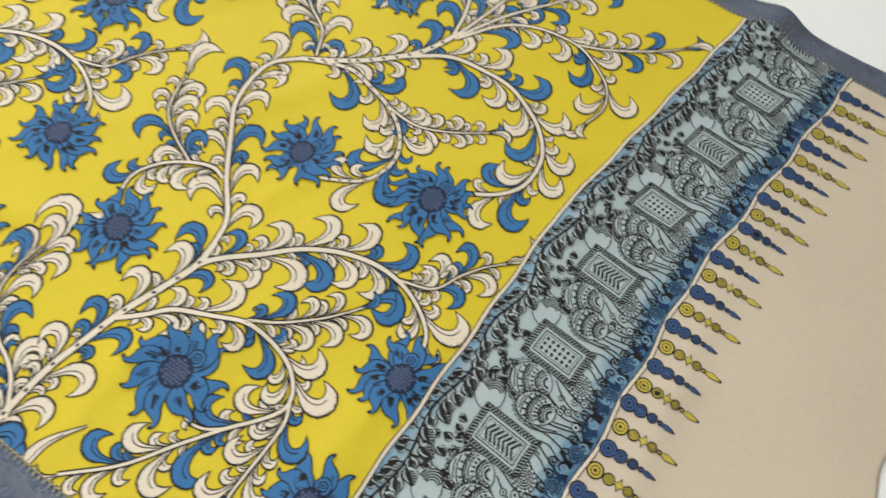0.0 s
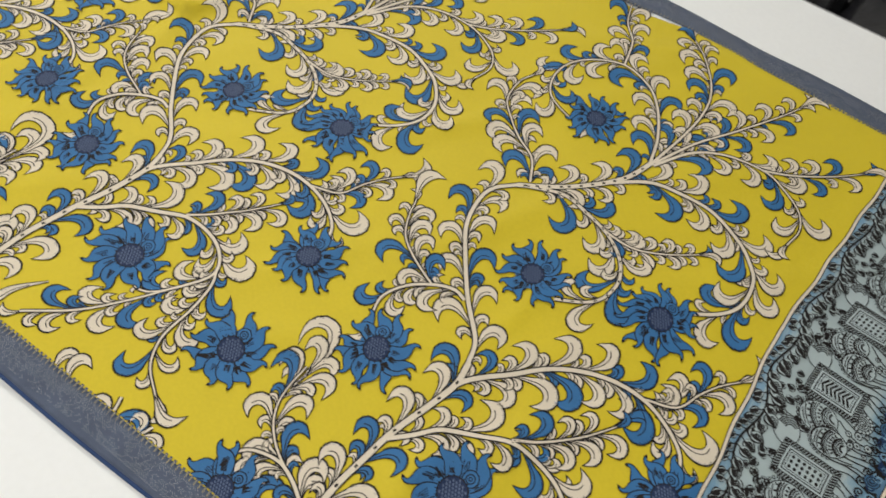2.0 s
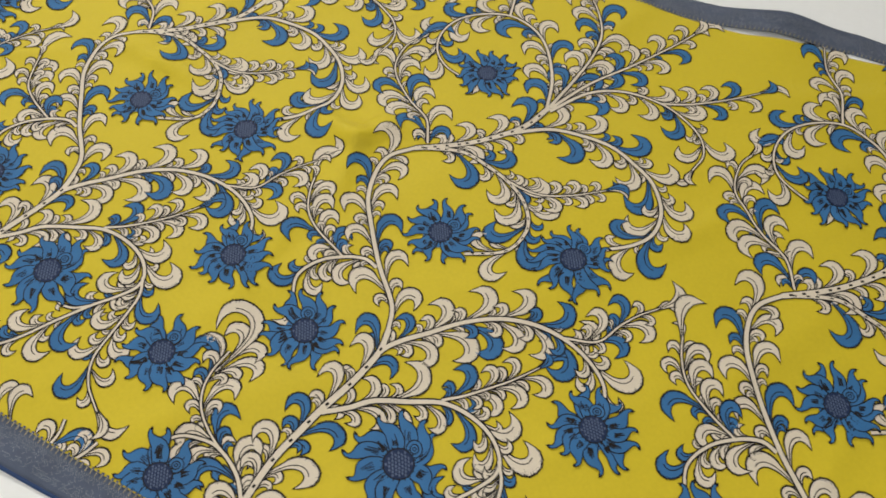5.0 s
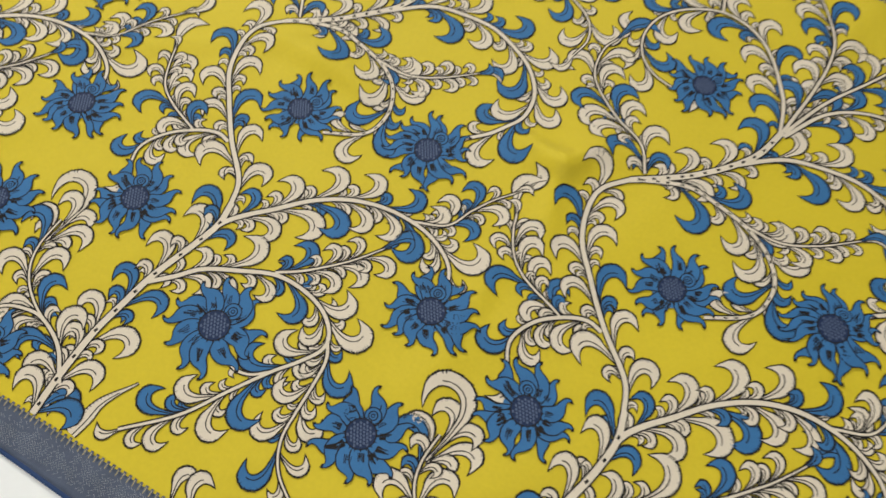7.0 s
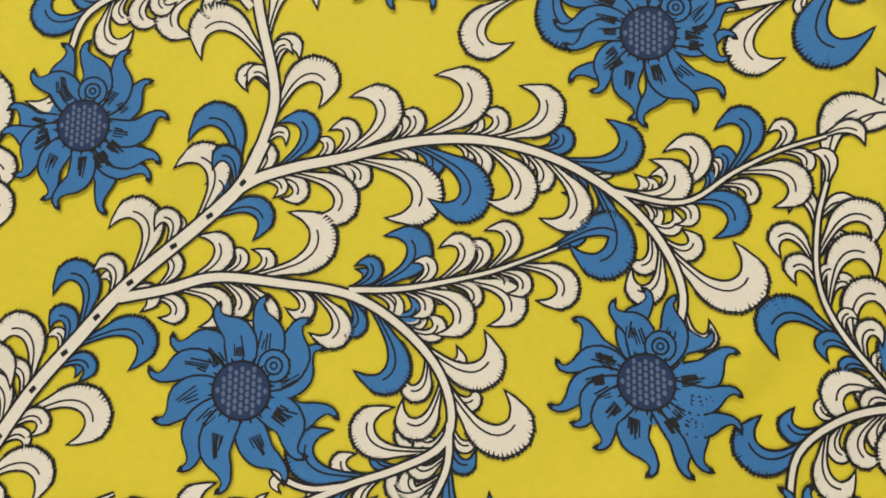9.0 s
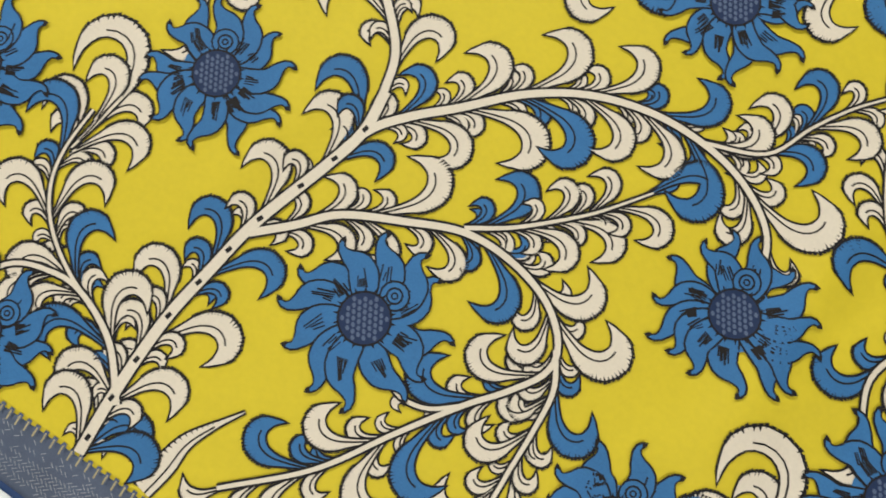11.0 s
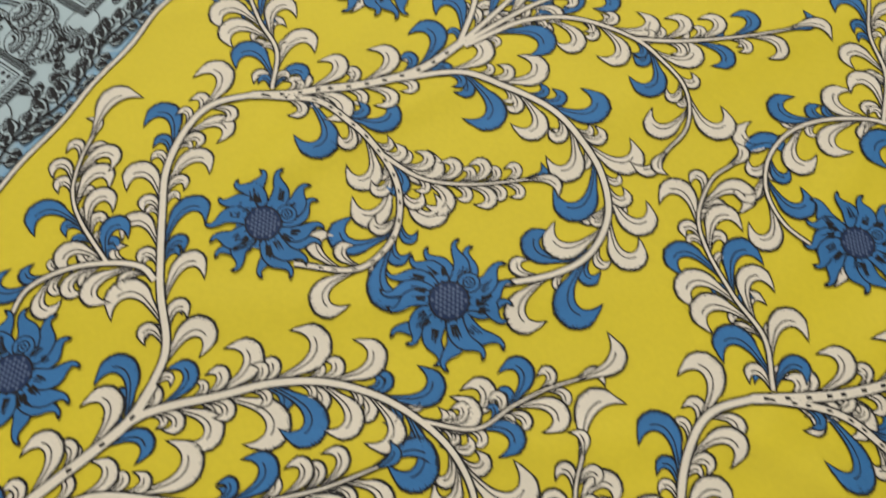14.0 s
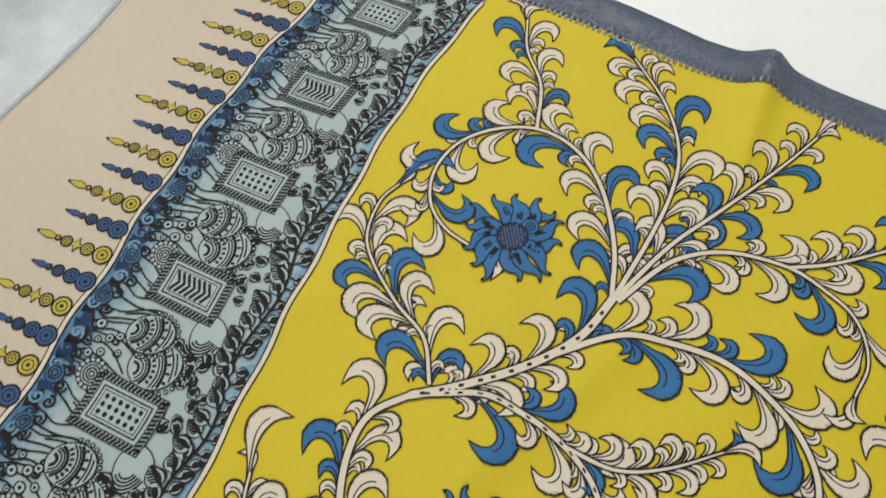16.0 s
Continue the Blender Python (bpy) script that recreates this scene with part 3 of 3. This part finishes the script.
grow([(-46, -76), (-62, -72), (-84, -80), (-110, -100), (-125, -128), (-119, -156)],
     left="w20 W36 w46 M57 w68 M82", right="w30 w48 b74 B90", end="M", size=56, w0=5, w1=3, seed=32)
grow([(-88, -82), (-127, -66), (-152, -48), (-166, -22), (-172, 0)],
     left="w10 W22 b38 Y56 w68 M80 w90", right="b10 B18 w34 W46 w57 W68 w78 W88 w96", end="Xw", size=54, w0=3, w1=2, seed=33)
grow([(206, -424), (207, -404), (202, -388)],
     left="M50", right="w30 Y84", size=56, w0=4, w1=3, seed=34)
grow([(236, -424), (246, -404), (250, -392)],
     left="w40 M85", right="w45 M92", size=52, w0=4, w1=3, seed=35)


def plume(p):
    """A slender toothed leaf that rises from the hem and tapers to a fine tip."""
    c, a, _ = smooth([(12, -408), (15, -392), (17, -374), (24, -359), (36, -340)], 24)
    f = np.linspace(0, 1, 24)
    w = 0.0075 * np.interp(f, (0, 0.3, 0.6, 0.8, 1), (0.9, 1.0, 0.5, 0.2, 0.04))
    nrm = np.stack((-np.sin(a), np.cos(a)), 1)
    o = LINE * 0.7
    p.strip(c + nrm * (w + o)[:, None], c - nrm * (w * 0.6 + o)[:, None], 4, BLACK)
    p.strip(c + nrm * w[:, None], c - nrm * (w * 0.6)[:, None], 5, CREAM)
    p.line(c[:18] - nrm[:18] * (w[:18] * 0.1)[:, None], LINE * 0.6, 6, BLACK)
    for k in range(0, 20):
        q, d = c[k] + nrm[k] * w[k], (c[k + 1] - c[k]) * 0.3
        p.poly([q - d + nrm[k] * o, q + d + nrm[k] * o, q - nrm[k] * w[k] * 0.4], 6, BLACK)


def petal(p, c, eye, r, petals, a0, k, rng):
    L = (r - eye * 0.5) * rng.uniform(0.94, 1.16)
    W = 2 * math.pi * r * 0.62 / petals * rng.uniform(1.0, 1.3)
    bend = rng.choice((-1, 1, 1, 1, 1)) * rng.uniform(0.75, 1.1)
    s = np.linspace(0, 1, 17)
    head = a0 + bend * np.interp(s, (0, 0.3, 0.60, 0.78, 0.90, 1), (-0.70, -0.10, 0.80, 0.35, -0.75, -1.7))
    step = L / 16
    x = c[0] + math.cos(a0) * eye * 0.7 + np.r_[0, np.cumsum(np.cos(head[:-1]))] * step
    y = c[1] + math.sin(a0) * eye * 0.7 + np.r_[0, np.cumsum(np.sin(head[:-1]))] * step
    q = np.stack((x, y), 1)
    nrm = np.stack((-np.sin(head), np.cos(head)), 1)
    w = W * np.interp(s, (0, 0.15, 0.35, 0.50, 0.64, 0.76, 0.88, 1), (0.55, 0.86, 1.0, 0.90, 0.58, 0.33, 0.16, 0.04)) / 2
    lay = 27 + (k % 5) * 1.5 + 0.05 * k
    o = LINE * 0.7
    p.strip(q + nrm * (w + o)[:, None], q - nrm * (w + o)[:, None], lay, BLACK)
    p.strip(q[:-1] + nrm[:-1] * w[:-1, None], q[:-1] - nrm[:-1] * w[:-1, None], lay + 1, BLUE)
    # a comb of dark strokes at its foot
    strokes = rng.randrange(4, 9)
    i0, mid = rng.choice((3, 4, 5)), rng.uniform(-0.25, 0.25)
    for f in np.linspace(-0.30, 0.30, strokes) + mid:
        i1 = i0 + rng.choice((2, 3, 3, 4))
        p.line([q[i0] + nrm[i0] * w[i0] * f * 1.2, q[i1] + nrm[i1] * w[i1] * f], LINE * rng.uniform(0.38, 0.6), 35.5, BLACK)


def flower(p, c, r, petals, turn, seed, own=None):
    """A sunflower with flame petals and dark strokes; own: a list that takes each petal as a print of its own."""
    rng = random.Random(seed)
    c = np.array(c)
    eye = r * 0.30
    p.disc(c, eye * 1.5, 26.5, BLUE, 20)
    for k in range(petals):
        q = p
        if own is not None:
            q = Print(FLOWER_INK, p.place)
            own.append(q)
        petal(q, c, eye, r, petals, turn + 2 * math.pi * k / petals + rng.uniform(-0.13, 0.13), k, rng)
    b = turn + 0.8
    e = c + np.array([math.cos(b), math.sin(b)]) * eye * 1.40
    p.disc(e, eye * 0.60, 36, BLACK, 14)
    p.disc(e, eye * 0.52, 37, BLUE, 14)
    p.ring(e, eye * 0.30, LINE * 0.7, 38, BLACK, 12)
    p.ring(e, eye * 0.12, LINE * 0.6, 38, BLACK, 8)


def flower_eye(p, c, r):
    c, eye = np.array(c), r * 0.30
    a = np.linspace(0, 2 * math.pi, 37)[:-1]
    for k in range(0, 36, 2):
        t = np.array([math.cos(a[k]), math.sin(a[k])])
        m = np.array([-t[1], t[0]])
        p.poly([c + t * eye * 0.98 + m * eye * 0.07, c + t * eye * 0.98 - m * eye * 0.07, c + t * eye * 1.22], 38, BLACK)
    p.disc(c, eye * 1.05, 38, BLACK, 24)
    p.disc(c, eye * 0.97, 39, NAVY, 22)
    n = 9
    for i in range(-n // 2, n // 2 + 2):
        for j in range(-n // 2, n // 2 + 2):
            u = np.array([(i + 0.5 * (j % 2)) * eye * 0.24, j * eye * 0.21])
            if np.linalg.norm(u) < eye * 0.86:
                p.disc(c + u, eye * 0.078, 40, DOTS, 6, eye * 0.108, 0.6)


DOTS = material("grey_blue_print", (0.085, 0.115, 0.19), 0.6, 0.15, 30, weave=0.2)
FLOWER_INK = [BLACK, BLUE, NAVY, DOTS]
FLOWERS = [((0, 0), 46, 15, 0.2), ((152, 24), 50, 17, 0.5), ((-90, -182), 48, 14, 1.1), ((65, -258), 52, 12, 0.4), ((245, -141), 48, 15, 0.9), ((246, -280), 48, 12, 0.7), ((-56, 258), 44, 14, 0.1), ((-122, -384), 46, 12, 0.3)]
# where each repeat lies and how far the cloth is eased there: x, y, along, across
REPEATS = [(-0.913, 0.026, 1.0, 1.0), (-0.453, 0.0, 1.0, 1.0), (0.0, 0.0, 1.04, 1.02), (0.486, 0.004, 1.03, 1.07)]
for nth, place in enumerate(REPEATS):
    near = nth == 1      # the repeat that is passed closest has its leaves and petals apart
    for points, habit in VINE:
        pr, own = Print(INK, place), [] if near else None
        branch(pr, points, own=own, **habit)
        ob = pr.finish("vine_branch", dupatta)
        for q in own or ():
            q.finish("leaf", ob)
    for base, heading, side, length, width, mat, opening, curl in (
            ((-0.1385, -0.266), 1.46, 1, 0.124, 0.0145, CREAM, -6, 205), ((-0.136, -0.245), 1.60, 1, 0.050, 0.013, CREAM, -5, 175),
            ((-0.139, -0.266), 1.85, 1, 0.056, 0.0120, CREAM, 4, 165), ((-0.139, -0.268), 1.9, 1, 0.030, 0.009, CREAM, 6, 165),
            ((-0.136, -0.268), 1.15, -1, 0.058, 0.0125, CREAM, 5, 150), ((-0.134, -0.250), 1.42, -1, 0.046, 0.012, CREAM, 5, 160),
            ((-0.137, -0.270), 0.95, -1, 0.032, 0.009, CREAM, 5, 150),
            ((0.128, -0.414), 2.0, -1, 0.040, 0.011, CREAM, 5, 120), ((0.150, -0.414), 2.2, -1, 0.046, 0.012, CREAM, 0, 140),
            ((-0.030, -0.408), 0.95, -1, 0.050, 0.016, BLUE, 10, 150)):
        pr = Print(INK, place)
        leaf(pr, base, heading, side, length, width, mat, random.Random(5), opening, curl)
        pr.finish("curled_leaf", dupatta)
    pr = Print(INK, place)
    plume(pr)
    pr.finish("slender_leaf", dupatta)
    for k, (c, r, n, turn) in enumerate(FLOWERS):
        pr, own = Print(FLOWER_INK, place), [] if near else None
        c = (c[0] * MM, c[1] * MM)
        flower(pr, c, r * MM, n, turn, 40 + k, own)
        ob = pr.finish("printed_flower", dupatta, "blue flame-petalled flower with a dark eye")
        for q in own or ():
            q.finish("petal", ob)
        pr = Print(FLOWER_INK, place)
        flower_eye(pr, c, r * MM)
        pr.finish("flower_eye", ob, "navy scaly eye of the flower")

# ---- the print of the bands ----
BAND_INK = [BLACK, PALE, TEAL, SKY, DEEP]


def band_edges(inner, outer):
    for fn, wide in ((inner, 0.0034), (outer, 0.0034)):
        p = Print([BLACK, CREAM])
        y = np.linspace(-0.412, 0.53, 160)
        x = fn(y)
        q = np.stack((x, y), 1)
        p.line(q, wide + 0.0022, 1, BLACK)
        p.line(q, wide, 2, CREAM)
        p.finish("band_edge_line", dupatta, "cream outline with dark edges")


def spiral(p, c, r, turns, start, hand, thick, layer, mat):
    a = np.linspace(0, turns * 2 * math.pi, int(14 * turns) + 3)
    rr = r * (1 - 0.85 * a / a[-1])
    p.line(np.stack((c[0] + rr * np.cos(start + hand * a), c[1] + rr * np.sin(start + hand * a)), 1), thick, layer, mat)


def dark_leaf(p, c, a, L, rng, layer=5):
    s = np.linspace(0, 1, 9)
    w = L * 0.40 * np.sin(np.pi * s ** 0.75)
    t, m = np.array([math.cos(a), math.sin(a)]), np.array([-math.sin(a), math.cos(a)])
    q = np.array(c) + np.outer(s * L, t)
    p.strip(q + np.outer(w + 0.0010, m), q - np.outer(w + 0.0010, m), layer, BLACK)
    p.strip(q + np.outer(w * 0.95, m), q + np.outer(w * 0.12, m), layer + 1, PALE)
    p.strip(q[1:-2] - np.outer(w[1:-2] * 0.55, m), q[1:-2] - np.outer(w[1:-2] * 0.80, m), layer + 1, PALE)
    for k in range(2, 8):
        p.line([q[k], q[k] + m * w[k] * 0.75 + t * 0.0012], 0.0011, layer + 2, BLACK)


def slab(p, R, hw, hh, layer, mat):
    u = np.linspace(-hw, hw, 9)
    p.strip([R(k, -hh) for k in u], [R(k, hh) for k in u], layer, mat)


def arch(p, c, r, turn, layer):
    """A rounded form crossed by nested arcs, with a row of drops between them and a beaded rim."""
    p.disc(c, r + 0.0012, layer, BLACK, 22, 0.86 * r + 0.0012, turn)
    p.disc(c, r, layer + 1, PALE, 22, 0.86 * r, turn)
    ct, st = math.cos(turn), math.sin(turn)
    for k, f in enumerate((0.25, 0.42, 0.54, 0.66, 1.02, 1.14, 1.26, 1.54, 1.68)):
        b = np.linspace(-1.4, 1.4, 31)
        lx, ly = -0.85 * r + f * r * np.cos(b), 0.95 * f * r * np.sin(b)
        keep = (lx / r) ** 2 + (ly / (0.86 * r)) ** 2 < 0.93
        if keep.sum() > 3:
            lx, ly = lx[keep], ly[keep]
            p.line(np.stack((c[0] + lx * ct - ly * st, c[1] + lx * st + ly * ct), 1), 0.0009 if k % 3 else 0.0016, layer + 2, BLACK)
    for f in (0.84, 1.40):
        for b in np.linspace(-0.8, 0.8, 7):
            lx, ly = -0.85 * r + f * r * math.cos(b), 0.95 * f * r * math.sin(b)
            if (lx / r) ** 2 + (ly / (0.86 * r)) ** 2 < 0.85:
                p.disc((c[0] + lx * ct - ly * st, c[1] + lx * st + ly * ct), 0.0019, layer + 2, BLACK, 8, 0.0014, turn + b)
    a = turn + np.linspace(-1.7, 1.7, 15)
    for q in np.stack((c[0] + (r + 0.0030) * np.cos(a), c[1] + (0.86 * r + 0.0030) * np.sin(a)), 1):
        p.disc(q, 0.0021, layer, BLACK, 8)
        p.disc(q, 0.0010, layer + 1, PALE, 6)


def crest(p, c, a, L, layer, mat):
    """A curled wave crest of three strokes."""
    for k in range(3):
        t = np.linspace(0, 1, 9)
        h = a + (1.1 - 0.35 * k) * (t * 2.2) ** 1.25 * (1 if k != 1 else -0.7)
        step = L * (1 - 0.2 * k) / 8
        q = np.stack((c[0] + np.r_[0, np.cumsum(np.cos(h[:-1]))] * step, c[1] + np.r_[0, np.cumsum(np.sin(h[:-1]))] * step), 1)
        p.line(q, 0.0040 - 0.0007 * k, layer, mat, True)


def band_motif(p, rng, kind):
    """One repeat of the band, about 112 mm high: a draped cloth on plain rounded forms, arcs, scrolls and leaves.
    u runs from the outer edge (0) to the inner edge (0.16), v along the band."""
    # tapering folds that run from the cloth to the outer edge
    for k in range(7):
        v0, v1 = -0.050 + k * 0.0160 + rng.uniform(-0.003, 0.003), -0.046 + k * 0.0165 + rng.uniform(-0.006, 0.006)
        t = np.linspace(0, 1, 12)
        mid = np.stack((0.066 - 0.050 * t, v0 + (v1 - v0) * t + 0.005 * np.sin(4.5 * t + k)), 1)
        w = 0.0062 * np.interp(t, (0, 0.3, 0.6, 0.8, 1), (1.3, 0.9, 0.5, 0.75, 0.3))
        up = np.outer(w, (0.15, 1.0))
        p.line(mid + up, 0.0009, 3, BLACK)
        p.line(mid - up, 0.0010, 3, BLACK)
        if k % 2:
            p.line(mid[2:7] + up[2:7] * 0.3, 0.0009, 3, BLACK)
    # rounded forms beside the cloth
    arch(p, (0.086, 0.0500), 0.0215, 0.45, 4)
    arch(p, (0.068, -0.0400), 0.0190, 0.10, 6)
    # plain pale form near the inner edge
    p.disc((0.112, -0.026), 0.0155, 8, BLACK, 18, 0.0205, 0.5)
    p.disc((0.112, -0.026), 0.0144, 9, PALE, 18, 0.0194, 0.5)
    for k in range(5):
        a = np.linspace(-2.4, -0.2, 8)
        r = 0.0062 + 0.0022 * k
        p.line(np.stack((0.108 + r * np.cos(a), -0.026 + 1.25 * r * np.sin(a)), 1), 0.0010, 10, BLACK)
    for k in range(5):
        dark_leaf(p, (0.118 + 0.003 * k, -0.040 + 0.006 * rng.random()), rng.uniform(-1.6, 0.2), 0.010, rng, 11)
    # draped cloth with a roped rim
    ca, sa = math.cos(-0.06), math.sin(-0.06)
    R = lambda u, w: (0.077 + u * ca - w * sa, 0.008 + u * sa + w * ca)
    for hw, hh, lay, mat in ((0.0325, 0.0235, 12, BLACK), (0.0315, 0.0225, 13, PALE), (0.0262, 0.0172, 14, BLACK), (0.0252, 0.0162, 15, PALE), (0.0228, 0.0138, 16, BLACK), (0.0214, 0.0124, 17, PALE), (0.0198, 0.0108, 18, BLACK), (0.0190, 0.0100, 19, PALE)):
        slab(p, R, hw, hh, lay, mat)
    if kind:
        for k in range(7):
            u = -0.0178 + k * 0.0050
            p.line([R(u, -0.0092), R(u + 0.0024, -0.0045), R(u + 0.0048, 0.0), R(u + 0.0024, 0.0045), R(u, 0.0092)], 0.0017, 20, BLACK)
    else:
        for i in range(6):
            for j in range(3):
                p.disc(R(-0.0155 + i * 0.0062, -0.0064 + j * 0.0064), 0.0019, 20, BLACK, 8, 0.0023)
    for k in range(18):
        u = -0.0305 + k * 0.0035
        for w in (0.0199, -0.0199):
            p.line([R(u, w - 0.0024), R(u + 0.0026, w + 0.0024)], 0.0014, 20, BLACK)
    for k in range(12):
        w = -0.0195 + k * 0.0035
        for u in (-0.0288, 0.0288):
            p.line([R(u - 0.0024, w), R(u + 0.0024, w + 0.0024)], 0.0014, 20, BLACK)
    # rosette at the cloth's edge
    p.disc((0.041, 0.026), 0.0135, 9, BLACK, 18)
    for k in range(16):
        a = k * math.pi / 8
        p.disc((0.041 + 0.0112 * math.cos(a), 0.026 + 0.0112 * math.sin(a)), 0.0017, 10, PALE, 7)
    p.disc((0.041, 0.026), 0.0088, 10, PALE, 16)
    for r in (0.0070, 0.0045, 0.0022):
        p.ring((0.041, 0.026), r, 0.0015, 11, BLACK)
    # curled crests and blue scrolls along the outer edge
    for k in range(8):
        c = (0.004 + rng.uniform(0.0, 0.004), -0.054 + k * 0.0140)
        if k % 3 != 2:
            crest(p, c, rng.uniform(-0.3, 0.6), rng.uniform(0.020, 0.028), 4 + 0.1 * k, BLACK if k % 2 else DEEP)
        else:
            p.disc((c[0] + 0.008, c[1]), 0.0088, 4, BLACK, 16)
            p.disc((c[0] + 0.008, c[1]), 0.0078, 5, TEAL, 16)
            for r in (0.0052, 0.0026):
                p.ring((c[0] + 0.008, c[1]), r, 0.0012, 6, BLACK)
        spiral(p, (c[0] + 0.017, c[1] + 0.006), 0.0055, 1.4, rng.uniform(0, 6), -1, 0.0012, 5, BLACK)
        spiral(p, (c[0] + 0.006, c[1] + 0.007), 0.0060, 1.3, rng.uniform(0, 6), 1, 0.0012, 5, SKY if k % 2 else DEEP)
    for k in range(7):
        c = (0.030 + 0.010 * (k % 3) + rng.uniform(-0.003, 0.003), 0.040 + k * 0.0042)
        r = rng.uniform(0.0022, 0.0044)
        p.disc(c, r + 0.0006, 6.5, BLACK, 12)
        p.disc(c, r - 0.0006, 7, PALE, 12)
        p.disc(c, r * 0.4, 7.5, BLACK, 8)
    # leafy twigs along the inner edge, and leaves that fill the gaps
    t = np.linspace(-0.056, 0.056, 18)
    p.line(np.stack((0.145 + 0.005 * np.sin(t * 56), t), 1), 0.0015, 10, BLACK)
    for k in range(10):
        v = -0.054 + k * 0.0112
        stalk = (0.145 + 0.005 * math.sin(v * 56), v)
        for way in (1, -1):
            a = (math.pi * 0.80 if way > 0 else 0.45) + rng.uniform(-0.5, 0.5)
            L = rng.uniform(0.0155, 0.0205)
            tip = (stalk[0] + 0.005 * math.cos(a), stalk[1] + 0.005 * math.sin(a))
            p.line([stalk, tip], 0.0010, 10, BLACK)
            dark_leaf(p, tip, a, L if way > 0 else L * 0.62, rng, 11 + (k % 3) * 2.5)
    for k in range(22):
        c = (rng.uniform(0.094, 0.132), rng.uniform(0.012, 0.076))
        if c[1] > 0.056:
            c = (c[0], c[1] - 0.112)
        dark_leaf(p, c, rng.uniform(0, 6.28), rng.uniform(0.009, 0.014), rng, 2)
    for k in range(14):
        c = (rng.uniform(0.045, 0.12), rng.choice((-1, 1)) * rng.uniform(0.046, 0.057))
        spiral(p, c, rng.uniform(0.003, 0.005), 1.3, rng.uniform(0, 6), 1, 0.0012, 2, BLACK)


class BandPrint(Print):
    """A print whose u runs across a band from its outer edge and v along it."""

    def line(self, pts, thick, layer, mat, taper=False):
        Print.line(self, pts, thick * 1.6, layer, mat, taper)

    def bend(self, inner, outer, v0, flip):
        out = []
        for u, v in self.v:
            y = v0 + (v if not flip else -v)
            a, b = float(outer(y)), float(inner(y))
            x = a + (b - a) * min(max(u, 0.002), 0.1572) / 0.16
            out.append((x, min(max(y, float(hem_bottom(x)) + 0.0015), float(hem_top(x)) - 0.0015)))
        self.v = out


for inner, outer, first, flip in ((edge_left, band_out_left, 0.020, False), (edge_right, band_out_right, -0.017, True)):
    band_edges(inner, outer)
    for k in range(-5, 6):
        v0 = first + k * 0.112
        if v0 + 0.05 < -0.412 or v0 - 0.05 > 0.53:
            continue
        pr = BandPrint(BAND_INK)
        band_motif(pr, random.Random(60 + k % 2), k % 2)
        pr.bend(inner, outer, v0, flip)
        pr.z = [1.5 * z for z in pr.z]
        pr.finish("band_motif", dupatta, "black line print of draped cloths and leaves")


def finial(p, base, a, L, mats, blue):
    """A row of beads that ends in a point."""
    fill = mats
    t, m = np.array([math.cos(a), math.sin(a)]), np.array([-math.sin(a), math.cos(a)])
    base = np.array(base)
    if not blue:
        beads = ((0.11, 0.0080), (0.32, 0.0054), (0.61, 0.0046), (0.73, 0.0019))
    else:
        beads = ((0.10, 0.0084), (0.34, 0.0064), (0.57, 0.0048), (0.73, 0.0022))
    for f, r in beads:
        c = base + t * f * L
        p.disc(c, r + 0.0011, 1, BLACK, 16)
        p.disc(c, r - 0.0006, 2, fill, 16)
        if r > 0.004:
            p.ring(c, r * 0.58, 0.0010, 3, BLACK, 14)
            p.disc(c, r * 0.22, 3, BLACK, 8)
    if not blue:
        c = base + t * 0.47 * L
        for o, lay, mat in ((1.28, 1, BLACK), (0.95, 4, fill)):
            pts = []
            for k in range(8):
                r = (0.0062 if k % 2 == 0 else 0.0026) * o
                b = a + math.pi / 4 * k
                pts.append(c + np.array([math.cos(b), math.sin(b)]) * r)
            p.poly(pts, lay, mat)
    s = np.linspace(0, 1, 7)
    w = 0.0034 * np.interp(s, (0, 0.3, 0.6, 1), (0.3, 1, 0.6, 0.05)) * (0.8 if blue else 1)
    q = base + np.outer((0.77 + 0.26 * s) * L, t)
    p.strip(q + np.outer(w + 0.0008, m), q - np.outer(w + 0.0008, m), 1, BLACK)
    p.strip(q[:-1] + np.outer(w[:-1], m), q[:-1] - np.outer(w[:-1], m), 2, fill)


for outer, way, first in ((band_out_left, -1, 0.138), (band_out_right, 1, 0.103)):
    k = -11
    while k < 9:
        for half in (0, 1):
            y = first + (k + 0.5 * half) * 0.0525
            if y < -0.405 or y > 0.52:
                continue
            p = Print([BLACK, OCHRE, SPIKE_BLUE])
            L = 0.072 if half == 0 else 0.058
            finial(p, (float(outer(y)) + way * 0.003, y), 0.0 if way > 0 else math.pi, L, OCHRE if half == 0 else SPIKE_BLUE, half == 1)
            p.z = [3 * z for z in p.z]
            p.finish("printed_finial", dupatta, "ochre beaded finial motif" if half == 0 else "blue beaded finial motif")
        k += 1
